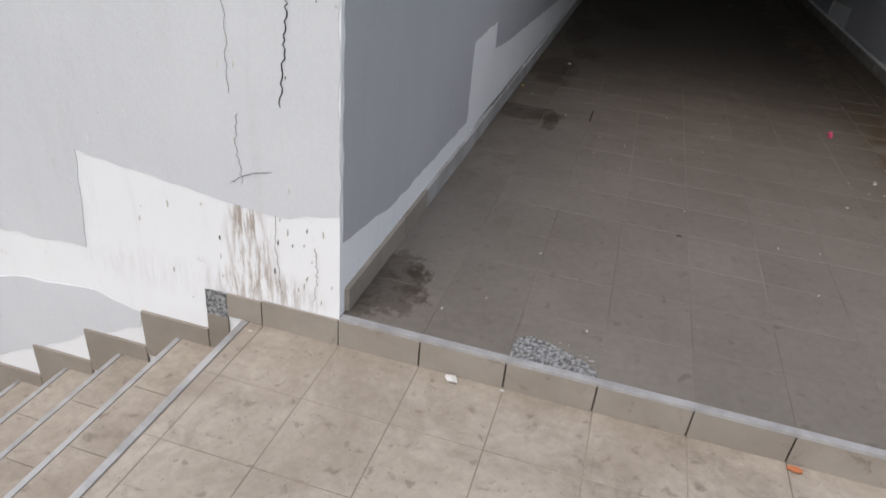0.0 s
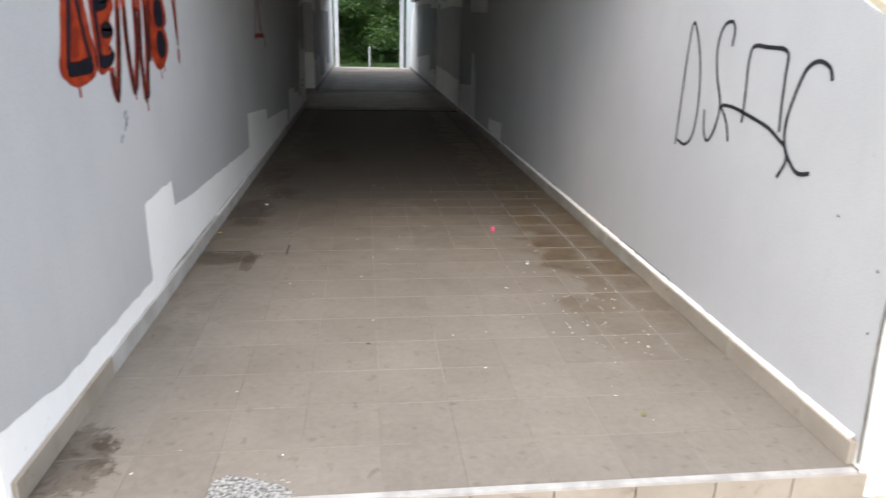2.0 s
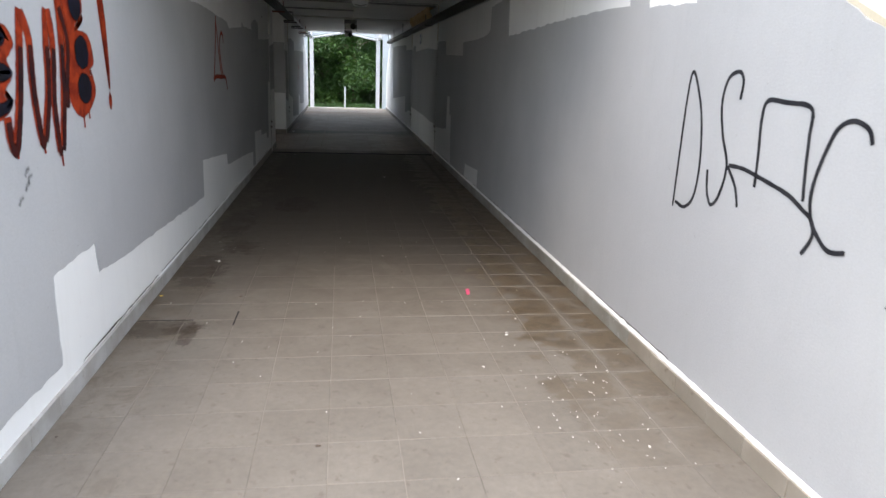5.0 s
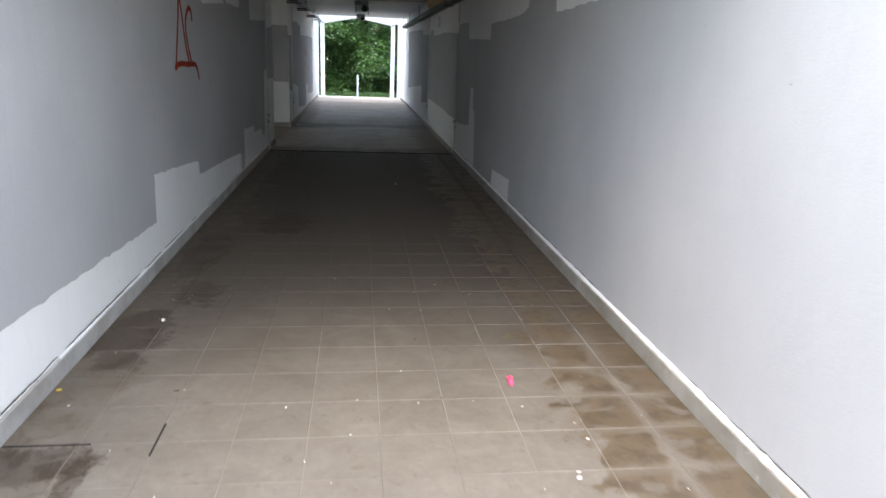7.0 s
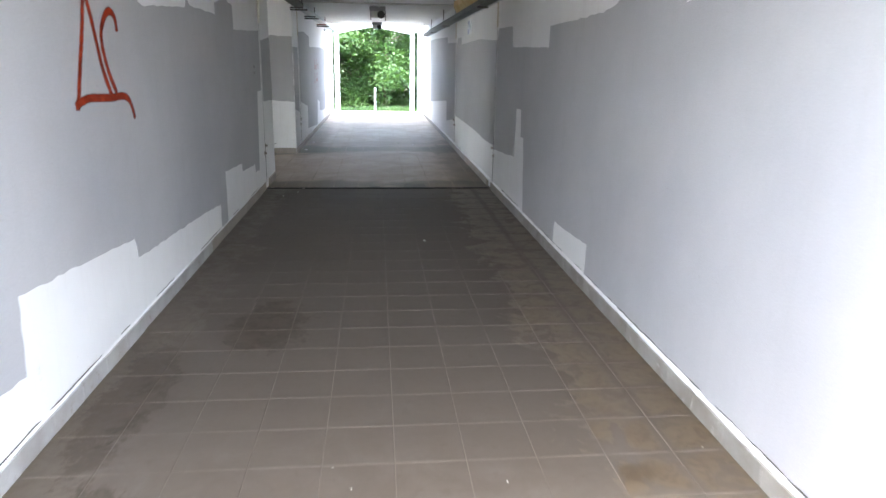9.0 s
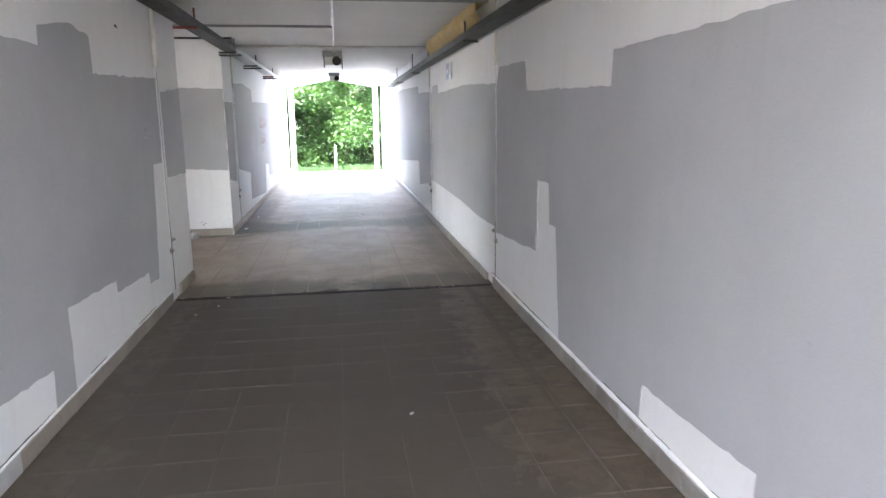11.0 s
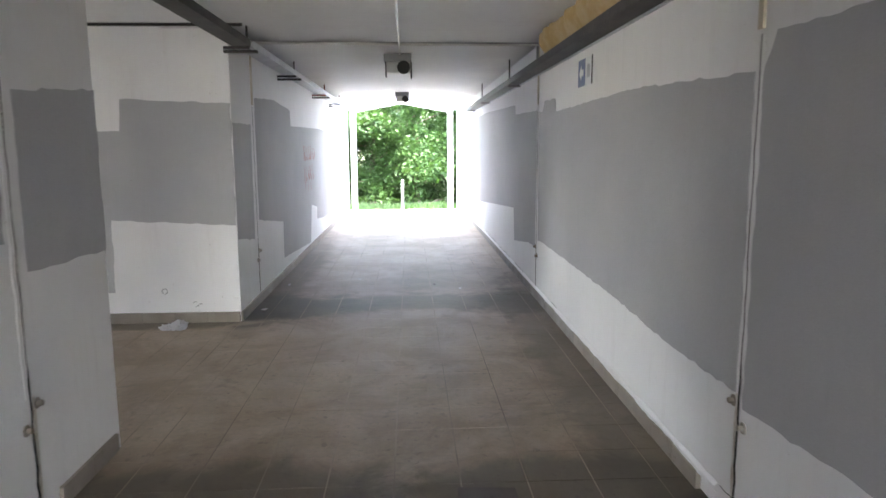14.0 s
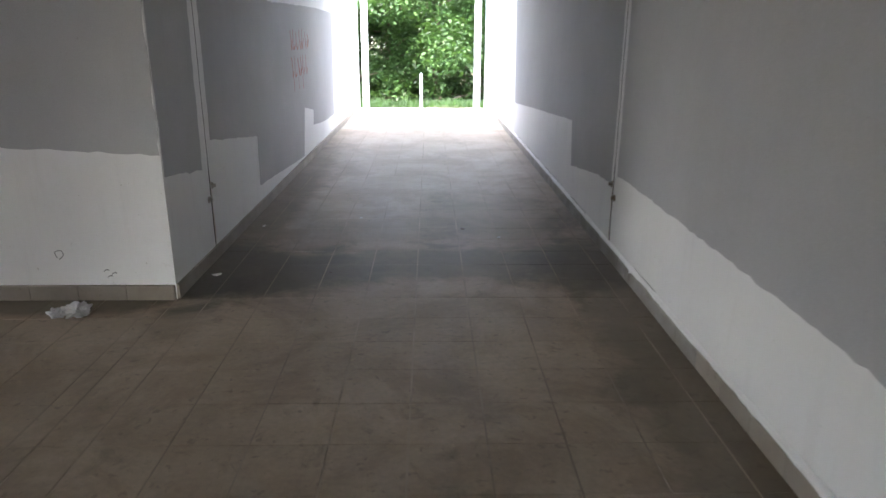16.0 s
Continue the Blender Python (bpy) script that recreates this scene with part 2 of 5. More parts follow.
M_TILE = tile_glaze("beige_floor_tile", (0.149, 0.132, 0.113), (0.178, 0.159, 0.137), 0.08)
# Dirt blots; the bands across at y 11.8 and 15.9 are painted shade.
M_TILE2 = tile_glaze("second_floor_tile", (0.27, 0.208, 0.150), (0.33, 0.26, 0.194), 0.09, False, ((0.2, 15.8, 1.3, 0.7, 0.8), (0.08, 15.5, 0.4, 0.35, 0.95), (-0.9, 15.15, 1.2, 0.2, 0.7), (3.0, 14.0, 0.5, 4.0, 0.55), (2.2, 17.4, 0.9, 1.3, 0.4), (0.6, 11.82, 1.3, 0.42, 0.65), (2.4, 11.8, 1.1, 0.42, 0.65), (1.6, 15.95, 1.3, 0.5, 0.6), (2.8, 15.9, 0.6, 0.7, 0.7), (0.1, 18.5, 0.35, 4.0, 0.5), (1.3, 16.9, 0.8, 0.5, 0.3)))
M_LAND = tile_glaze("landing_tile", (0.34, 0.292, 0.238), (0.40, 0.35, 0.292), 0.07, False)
M_SKIRT = surface("skirting_tile", (0.26, 0.224, 0.186), (0.32, 0.28, 0.236), 0.55, 3, 30, (0.13, 0.095, 0.065), 0.55, vary=0.15)
M_GROUT = surface("dirty_grout", (0.115, 0.10, 0.084), (0.215, 0.19, 0.163), 0.9, 1.5, 60, (0.05, 0.042, 0.034), 0.75)
# Darker grout that follows the dirt and painted shade on the tiles.
M_GROUT4 = surface("darkened_grout", (0.075, 0.062, 0.048), (0.13, 0.11, 0.088), 0.9, 1.5, 60, (0.04, 0.033, 0.026), 0.6)
M_GROUT3 = surface("tan_grout", (0.15, 0.125, 0.098), (0.28, 0.24, 0.195), 0.9, 1.3, 60, (0.10, 0.082, 0.062), 0.6)
M_GROUT2 = surface("brown_grout", (0.33, 0.27, 0.215), (0.18, 0.145, 0.112), 0.9, 1.1, 60, (0.36, 0.31, 0.26), 0.6)
M_SKIRTP = surface("pale_painted_skirting", (0.42, 0.415, 0.405), (0.32, 0.305, 0.285), 0.65, 4.0, 40, (0.20, 0.165, 0.125), 0.6, 0.3, 0.006, vary=0.1)
M_MORTAR = surface("grey_joint_mortar", (0.14, 0.128, 0.112), (0.22, 0.205, 0.185), 0.95, 12, 90, (0.12, 0.105, 0.09), 0.6, 0.8, 0.008)
M_SKIRTW = surface("painted_skirting_tile", (0.30, 0.286, 0.262), (0.22, 0.20, 0.172), 0.65, 4.0, 40, (0.52, 0.51, 0.49), 0.6, 0.3, 0.006, vary=0.15)
M_DARKTILE = surface("dark_worn_tile", (0.075, 0.06, 0.05), (0.11, 0.09, 0.075), 0.7, 6, 40, (0.04, 0.03, 0.025), 0.5)
M_SCREED = surface("broken_screed", (0.55, 0.55, 0.55), (0.09, 0.09, 0.09), 0.95, 70, 220, (0.05, 0.05, 0.05), 0.8, 1.0, 0.015)
M_CONC = surface("aged_concrete", (0.40, 0.385, 0.35), (0.5, 0.48, 0.44), 0.9, 1.5, 60, (0.17, 0.15, 0.12), 0.5, 0.4, 0.006)
# Concrete made paler to imitate the strong daylight and add bounce.
M_BRIGHTENED = surface("brightened_concrete", (0.58, 0.56, 0.52), (0.66, 0.64, 0.60), 0.9, 1.5, 60, (0.4, 0.37, 0.32), 0.4, 0.4, 0.006)
M_BOLT = plain("dull_anchor_bolt", (0.42, 0.40, 0.37), 0.55, 0.3, 60, (0.20, 0.15, 0.11))
M_ALU = surface("scuffed_aluminium", (0.46, 0.455, 0.45), (0.33, 0.325, 0.32), 0.5, 9, 90, (0.2, 0.18, 0.16), 0.5, 0.15, 0.001, 0.35)
M_GALV = surface("galvanised_steel", (0.46, 0.48, 0.50), (0.37, 0.39, 0.41), 0.45, 5, 70, (0.3, 0.3, 0.3), 0.3, 0.1, 0.001, 0.6)
M_POST = surface("white_painted_steel", (0.40, 0.415, 0.445), (0.45, 0.465, 0.49), 0.45, 3, 60, (0.4, 0.38, 0.36), 0.25, 0.08, 0.001)
M_TRAY = surface("grimy_dark_steel", (0.032, 0.03, 0.03), (0.06, 0.055, 0.05), 0.6, 4, 50, (0.14, 0.075, 0.04), 0.5, 0.2, 0.002, 0.3)
M_RUST = plain("red_rusty_bracket", (0.22, 0.05, 0.03), 0.8, 0.1)
M_DARK = plain("black_gap", (0.008, 0.007, 0.007), 0.95)
M_CRACK = plain("dark_crack_filler", (0.13, 0.12, 0.11), 0.95)
M_HAIR = plain("pale_hairline_crack", (0.34, 0.32, 0.29), 0.95)
M_WORN = surface("worn_plaster", (0.50, 0.45, 0.38), (0.70, 0.67, 0.62), 0.95, 14, 60, (0.22, 0.18, 0.14), 0.7, 0.6, 0.008)


def spray_paint(name, colour, other, lo=0.12, hi=0.5, grainy=0.5, rough=0.7):
    """Sprayed paint: full in the middle of a line, breaking up into fine mist at its edges."""
    m, n, l, b = nodes_of(name)
    pos = place(n)
    cover = n.new("ShaderNodeAttribute")
    cover.attribute_name = "cover"
    tone = mix(n, l, ramp(n, l, noise_node(n, l, pos, 11.0, 5, 0.65, 0.5), 0.35, 0.65), colour, other)
    l.new(tone, b.inputs["Base Color"])
    b.inputs["Roughness"].default_value = rough
    b.inputs["Specular IOR Level"].default_value = 0.12
    mist = math_node(n, l, "MULTIPLY", math_node(n, l, "SUBTRACT", noise_node(n, l, pos, 420.0, 2, 0.6), 0.5), grainy)
    soft = math_node(n, l, "MULTIPLY", math_node(n, l, "SUBTRACT", noise_node(n, l, pos, 26.0, 4, 0.6), 0.5), 0.5)
    full = ramp(n, l, math_node(n, l, "ADD", cover.outputs["Fac"], math_node(n, l, "ADD", mist, soft)), lo, hi)
    bare, ms = n.new("ShaderNodeBsdfTransparent"), n.new("ShaderNodeMixShader")
    l.new(full, ms.inputs[0])
    l.new(bare.outputs[0], ms.inputs[1])
    l.new(b.outputs[0], ms.inputs[2])
    l.new(ms.outputs[0], n["Material Output"].inputs["Surface"])
    return m


M_BLACKSPRAY = spray_paint("black_spray_paint", (0.016, 0.016, 0.02), (0.03, 0.03, 0.035))
M_REDSPRAY = spray_paint("orange_red_spray_paint", (0.33, 0.040, 0.011), (0.17, 0.017, 0.007))
M_NAVY = spray_paint("blue_black_spray_paint", (0.006, 0.006, 0.008), (0.010, 0.010, 0.020))
M_MAROON = spray_paint("dark_maroon_spray_paint", (0.055, 0.009, 0.007), (0.018, 0.008, 0.010))
M_FADED = spray_paint("faded_red_spray_paint", (0.50, 0.15, 0.11), (0.46, 0.22, 0.18), 0.3, 0.8)
M_SMUDGE = spray_paint("grey_smudge", (0.10, 0.10, 0.11), (0.25, 0.25, 0.26), 0.5, 1.4)
M_PLASTIC = plain("yellowed_white_plastic", (0.72, 0.71, 0.66), 0.4)
M_LENS = plain("opal_lamp_lens", (0.75, 0.79, 0.80), 0.25)
M_LAMPGREY = plain("grey_lamp_casting", (0.30, 0.30, 0.30), 0.5, 0.2)
M_FOAM = surface("orange_builders_foam", (0.46, 0.32, 0.14), (0.52, 0.40, 0.22), 0.9, 8, 50, (0.3, 0.17, 0.06), 0.5, 0.7, 0.01)
M_BLUE = plain("blue_sign_face", (0.02, 0.06, 0.22), 0.35)
M_SIGNW = plain("white_sign_face", (0.78, 0.80, 0.80), 0.35)
M_BAG = plain("white_plastic_film", (0.80, 0.80, 0.82), 0.3)
M_PINK = plain("pink_wrapper", (0.75, 0.10, 0.22), 0.4)
M_YELLOW = plain("yellow_scrap", (0.75, 0.52, 0.06), 0.5)
M_BROWN = plain("brown_scrap", (0.08, 0.055, 0.04), 0.8)
M_PAPER = plain("white_scrap", (0.72, 0.70, 0.66), 0.8)
M_LEAFBIT = plain("dry_green_leaf", (0.16, 0.15, 0.05), 0.7)
M_ORANGE = plain("orange_brick_chip", (0.50, 0.17, 0.07), 0.8)
M_GRASS = surface("grass_soil", (0.07, 0.10, 0.03), (0.11, 0.12, 0.05), 0.95, 1.5, 30, (0.16, 0.12, 0.07), 0.6, 0.8, 0.03)
M_EARTH = surface("dry_ground", (0.20, 0.17, 0.12), (0.13, 0.14, 0.07), 0.95, 0.3, 12, (0.08, 0.10, 0.04), 0.7, 0.6, 0.03)
M_BARK = surface("grey_bark", (0.13, 0.10, 0.075), (0.20, 0.165, 0.13), 0.95, 6, 60, (0.05, 0.04, 0.03), 0.6, 0.8, 0.02)


def leaf_material(name, dark, light):
    m, n, l, b = nodes_of(name)
    isle = n.new("ShaderNodeNewGeometry").outputs["Random Per Island"]
    patch = ramp(n, l, noise_node(n, l, place(n), 0.9, 3), 0.35, 0.65)
    col = mix(n, l, math_node(n, l, "MULTIPLY", math_node(n, l, "ADD", isle, patch), 0.5), dark, light)
    l.new(col, b.inputs["Base Color"])
    b.inputs["Roughness"].default_value = 0.45
    tr = n.new("ShaderNodeBsdfTranslucent")
    l.new(mix(n, l, 0.5, col, (0.17, 0.34, 0.04)), tr.inputs["Color"])
    ms = n.new("ShaderNodeMixShader")
    ms.inputs[0].default_value = 0.28
    l.new(b.outputs[0], ms.inputs[1])
    l.new(tr.outputs[0], ms.inputs[2])
    l.new(ms.outputs[0], n["Material Output"].inputs["Surface"])
    return m


M_LEAF = leaf_material("broad_green_leaf", (0.008, 0.030, 0.010), (0.078, 0.165, 0.046))


def sheet_material(name, haze_share):
    m, n, l, b = nodes_of(name)
    b.inputs["Base Color"].default_value = (0.80, 0.82, 0.84, 1)
    b.inputs["Roughness"].default_value = 0.3
    tr = n.new("ShaderNodeBsdfTranslucent")
    tr.inputs["Color"].default_value = (0.94, 0.95, 0.97, 1)
    ms = n.new("ShaderNodeMixShader")
    ms.inputs[0].default_value = 0.85
    l.new(b.outputs[0], ms.inputs[1])
    l.new(tr.outputs[0], ms.inputs[2])
    clear, haze = n.new("ShaderNodeBsdfTransparent"), n.new("ShaderNodeMixShader")
    haze.inputs[0].default_value = haze_share
    l.new(clear.outputs[0], haze.inputs[1])
    l.new(ms.outputs[0], haze.inputs[2])
    l.new(haze.outputs[0], n["Material Output"].inputs["Surface"])
    return m


M_SHEET = sheet_material("hazy_polycarbonate", 0.3)
M_OPAL = sheet_material("opal_polycarbonate", 0.92)


# ---- building helpers ----
def mesh_from(bm, name, material):
    bmesh.ops.recalc_face_normals(bm, faces=bm.faces)
    me = bpy.data.meshes.new(name)
    bm.to_mesh(me)
    bm.free()
    if material:
        me.materials.append(material)
    return me


def part(name, bm, material, parent=None, label=""):
    ob = new(name, mesh_from(bm, name, material))
    if parent:
        ob.parent = parent
    if label:
        ob["label"] = label
    return ob


def thing(name, label, category, at=(0, 0, 0), group="", kind=""):
    ob = new(name)
    ob.empty_display_size = 0.1
    ob.location = at
    return tagged(ob, label, category, group, kind)


def box(bm, x0, x1, y0, y1, z0, z1, bevel=0.0):
    r = bmesh.ops.create_cube(bm, size=1.0, matrix=Matrix.Translation(((x0 + x1) / 2, (y0 + y1) / 2, (z0 + z1) / 2)) @ Matrix.Diagonal((x1 - x0, y1 - y0, z1 - z0, 1)))
    if bevel:
        edges = list({e for v in r["verts"] for e in v.link_edges})
        bmesh.ops.bevel(bm, geom=edges, offset=bevel, segments=2, affect="EDGES", profile=0.7)
    return bm


def boxed(*a, bevel=0.0):
    return box(bmesh.new(), *a, bevel=bevel)


def tube(bm, a, b, r, sides=10, r2=None):
    a, b = Vector(a), Vector(b)
    m = Matrix.Translation((a + b) / 2) @ (b - a).to_track_quat("Z", "Y").to_matrix().to_4x4()
    bmesh.ops.create_cone(bm, cap_ends=True, segments=sides, radius1=r, radius2=r if r2 is None else r2, depth=(b - a).length, matrix=m)
    return bm


def tubed(*a, **k):
    return tube(bmesh.new(), *a, **k)


def prism(outline, to3d, thick):
    """A flat plate from a 2D outline; to3d(u, v, w) gives the place, w running through the thickness."""
    bm = bmesh.new()
    lo = [bm.verts.new(to3d(u, v, 0)) for u, v in outline]
    hi = [bm.verts.new(to3d(u, v, thick)) for u, v in outline]
    bm.faces.new(lo)
    bm.faces.new(hi)
    for i in range(len(lo)):
        j = (i + 1) % len(lo)
        bm.faces.new((lo[i], lo[j], hi[j], hi[i]))
    return bm


def ragged(points, step=0.06, amp=0.008, seed=1):
    """A closed outline with small brush-like wobble along its edges."""
    rng, out = random.Random(seed), []
    for i, (u, v) in enumerate(points):
        p, q = Vector((u, v)), Vector(points[(i + 1) % len(points)])
        k = max(1, int((q - p).length / step))
        side = Vector((-(q - p).y, (q - p).x)).normalized() if (q - p).length else Vector((0, 0))
        for j in range(k):
            off = rng.uniform(-amp, amp) if j else 0
            out.append(tuple(p.lerp(q, j / k) + side * off))
    return out


LEFT = lambda u, v, w: (w, u, v)
RIGHT = lambda u, v, w: (W - w, u, v)
FRONT = lambda u, v, w: (u, -w, v)
BLOCK = lambda u, v, w: (u, SIDE_B - w, v)
FLAT = lambda z: (lambda u, v, w: (u, v, z + w))


def patch(parent, outline, to3d, material, label, seed, thick=0.003, amp=0.008):
    return part("paint_patch", prism(ragged(outline, 0.06, amp, seed), to3d, thick), material, parent, label)


def smooth_line(points, n=8):
    """A smooth line (Catmull-Rom) through the points."""
    p = [Vector(q) for q in points]
    p = [p[0] * 2 - p[1]] + p + [p[-1] * 2 - p[-2]]
    out = []
    for i in range(1, len(p) - 2):
        for j in range(n):
            t = j / n
            a, b, c, d = p[i - 1], p[i], p[i + 1], p[i + 2]
            out.append(0.5 * (2 * b + (c - a) * t + (2 * a - 5 * b + 4 * c - d) * t * t + (3 * b - a - 3 * c + d) * t ** 3))
    return out + [p[-2]]


def stroke(points, width, to3d, base=0.004, thick=0.0012, seed=1, sharp=False, taper=True):
    """A sprayed line: a ribbon of uneven width that lies just proud of the wall."""
    rng = random.Random(seed)
    line = [Vector(q) for q in points] if sharp else smooth_line(points)
    left, right = [], []
    for i, q in enumerate(line):
        d = (line[min(i + 1, len(line) - 1)] - line[max(i - 1, 0)])
        d = d.normalized() if d.length else Vector((1, 0))
        s = Vector((-d.y, d.x))
        e = min(i, len(line) - 1 - i)
        w = width / 2 * rng.uniform(0.85, 1.15) * (0.55 if taper and e == 0 else 1.0)
        left.append(q + s * w)
        right.append(q - s * w)
    bm = bmesh.new()
    rows = [[bm.verts.new(to3d(a.x, a.y, base + h)) for a in side] for side, h in ((left, 0), (left, thick), (right, thick), (right, 0))]
    for r0, r1 in zip(rows, rows[1:] + rows[:1]):
        for i in range(len(line) - 1):
            bm.faces.new((r0[i], r0[i + 1], r1[i + 1], r1[i]))
    for i in (0, len(line) - 1):
        bm.faces.new([r[i] for r in rows])
    return bm


def sprayed(points, width, to3d, base, name="stroke"):
    """A sprayed line as a film on the wall; its "cover" falls from the middle to the edges."""
    line = smooth_line(points)
    verts, faces, cover = [], [], []
    for i, q in enumerate(line):
        d = line[min(i + 1, len(line) - 1)] - line[max(i - 1, 0)]
        d = d.normalized() if d.length else Vector((1, 0))
        side = Vector((-d.y, d.x)) * width / 2
        e = min(1.0, (min(i, len(line) - 1 - i) + 2) / 3)
        for c, v in ((-1.5, 0.0), (-0.85, 0.45), (0.0, 1.0), (0.85, 0.45), (1.5, 0.0)):
            p = q + side * c
            verts.append(to3d(p.x, p.y, base + 0.0002 * v))
            cover.append(v * e)
        if i:
            k = len(verts) - 10
            faces += [(k + c, k + c + 1, k + c + 6, k + c + 5) for c in range(4)]
    me = bpy.data.meshes.new(name)
    me.from_pydata(verts, [], faces)
    me.attributes.new("cover", "FLOAT", "POINT").data.foreach_set("value", cover)
    return me


def spray_part(name, me, material, parent, label=""):
    me.materials.append(material)
    ob = new(name, me)
    ob.parent = parent
    if label:
        ob["label"] = label
    return ob


def sprayed_blob(points, to3d, base):
    """A filled sprayed shape: full inside, misting out past its outline."""
    line = smooth_line(list(points) + [points[0]])[:-1]
    mid = sum(line, Vector((0, 0))) / len(line)
    verts, faces, cover, n = [], [], [], len(line)
    for grow, v in ((-0.02, 1.0), (0.0, 0.5), (0.016, 0.0)):
        for i, q in enumerate(line):
            d = line[(i + 1) % n] - line[i - 1]
            side = Vector((-d.y, d.x)).normalized() if d.length else Vector((0, 0))
            if side.dot(q - mid) < 0:
                side = -side
            p = q + side * grow
            verts.append(to3d(p.x, p.y, base))
            cover.append(v)
    faces.append(tuple(range(n)))
    for r in (0, n):
        faces += [(r + i, r + (i + 1) % n, r + n + (i + 1) % n, r + n + i) for i in range(n)]
    me = bpy.data.meshes.new("fill")
    me.from_pydata(verts, [], faces)
    me.attributes.new("cover", "FLOAT", "POINT").data.foreach_set("value", cover)
    return me


def lumpy(size, seed, rough=0.35, sub=2):
    """A small crumpled lump resting on z = 0."""
    rng = random.Random(seed)
    bm = bmesh.new()
    bmesh.ops.create_icosphere(bm, subdivisions=sub, radius=1.0)
    for v in bm.verts:
        v.co *= 1 + rng.uniform(-rough, rough)
        v.co = Vector((v.co.x * size[0] / 2, v.co.y * size[1] / 2, v.co.z * size[2] / 2))
    low = min(v.co.z for v in bm.verts)
    for v in bm.verts:
        v.co.z -= low
    return bm


# ---- ground, embankment ----
def ground_sheet():
    me = bpy.data.meshes.new("ground")
    me.from_pydata([(-900, -900, GROUND), (900, -900, GROUND), (900, 900, GROUND), (-900, 900, GROUND)], [], [(0, 1, 2, 3)])
    me.materials.append(M_EARTH)
    tagged(new("ground", me), "dry earth and thin grass round the underpass", "ground", kind="structure")


def bank(name, x0, x1, y0, y1, top, slope_y0, slope_y1, label):
    """Earth fill with a grassy top that falls away at both ends."""
    bm = bmesh.new()
    nx, ny = 14, 40
    grid = []
    for j in range(ny + 1):
        y = y0 + (y1 - y0) * j / ny
        row = []
        for i in range(nx + 1):
            x = x0 + (x1 - x0) * i / nx
            z = min(top, slope_y0(y), slope_y1(y))
            bump = noise.noise(Vector((x * 0.6, y * 0.6, 3.0))) * 0.10 if 0 < i < nx else 0.0
            row.append(bm.verts.new((x, y, z + bump)))
        grid.append(row)
    for j in range(ny):
        for i in range(nx):
            bm.faces.new((grid[j][i], grid[j][i + 1], grid[j + 1][i + 1], grid[j + 1][i]))
    rim = [grid[0][i] for i in range(nx + 1)] + [grid[j][nx] for j in range(1, ny + 1)] + [grid[ny][i] for i in range(nx - 1, -1, -1)] + [grid[j][0] for j in range(ny - 1, 0, -1)]
    foot = [bm.verts.new((v.co.x, v.co.y, GROUND - 0.2)) for v in rim]
    for i in range(len(rim)):
        j = (i + 1) % len(rim)
        bm.faces.new((rim[i], rim[j], foot[j], foot[i]))
    tagged(part(name, bm, M_GRASS), label, "embankment", kind="structure")


ground_sheet()
near_up = lambda y: 1.15 if y < 2.9 else 2.2 + (y - 2.9) * 0.5
far_up = lambda y: 1.2 + max(0.0, 25.8 - y) * 0.55
bank("embankment_east", W + 0.62, 16.0, 0.36, 25.85, 3.15, near_up, far_up, "grassy earth bank beside the underpass")
bank("embankment_west_near", -10.0, -0.62, 0.36, SIDE_A - 0.36, 3.15, near_up, lambda y: 9.0, "grassy earth bank beside the underpass")
bank("embankment_west_far", -10.0, -0.62, SIDE_B + 0.36, 25.85, 3.15, lambda y: 9.0, far_up, "grassy earth bank beside the underpass")


# ---- walls ----
def wall_plate(outline, x0, x1):
    """A wall seen from the side: outline in (y, z), from x0 to x1."""
    return prism(outline, lambda u, v, w: (x0 + w, u, v), x1 - x0)


wing = lambda y: 1.44 + max(0.0, y - 0.1) * 0.49
T = 0.6
near_outline = [(0.36, GROUND), (SIDE_A, GROUND), (SIDE_A, H + 0.02), (Y_ROOF, H + 0.02), (Y_ROOF, 2.74), (0.36, 1.64)]
wall_west = part("wall_west_near", wall_plate(near_outline, -T, 0.0), M_WHITE)
tagged(wall_west, "white rendered underpass wall with grey cover-up paint", "wall", kind="structure")
far_outline = [(SIDE_B, GROUND), (Y_STEP, GROUND), (Y_STEP, 1.45), (Y_STEP - 0.1, 1.45), (Y_END, H + 0.02), (SIDE_B, H + 0.02)]
wall_west_far = part("wall_west_far", wall_plate(far_outline, -T, 0.0), M_WHITE)
tagged(wall_west_far, "white rendered underpass wall with grey cover-up paint", "wall", kind="structure")
east_outline = [(0.03, GROUND), (Y_STEP, GROUND), (Y_STEP, 1.45), (Y_STEP - 0.1, 1.45), (Y_END, H + 0.02), (Y_ROOF, H + 0.02), (Y_ROOF, 2.74), (0.36, 1.64), (0.36, 1.462), (0.03, 1.462)]
wall_east = part("wall_east", wall_plate(east_outline, W, W + T), M_WHITE)
tagged(wall_east, "long white rendered underpass wall with grey cover-up paint", "wall", kind="structure")

# sloping copings of the wing walls
for name, x0, x1 in (("coping_west", -T, -0.0), ("coping_east", W, W + T)):
    out = [(-0.004, 1.464), (0.362, 1.464), (0.362, 1.645), (Y_ROOF - 0.004, 2.744), (Y_ROOF - 0.004, 2.772), (-0.004, 1.50)]
    tagged(part(name, wall_plate(out, x0 + 0.004, x1 - 0.004), M_CAP), "weathered cream render on a sloping wing wall top", "coping", kind="structure")

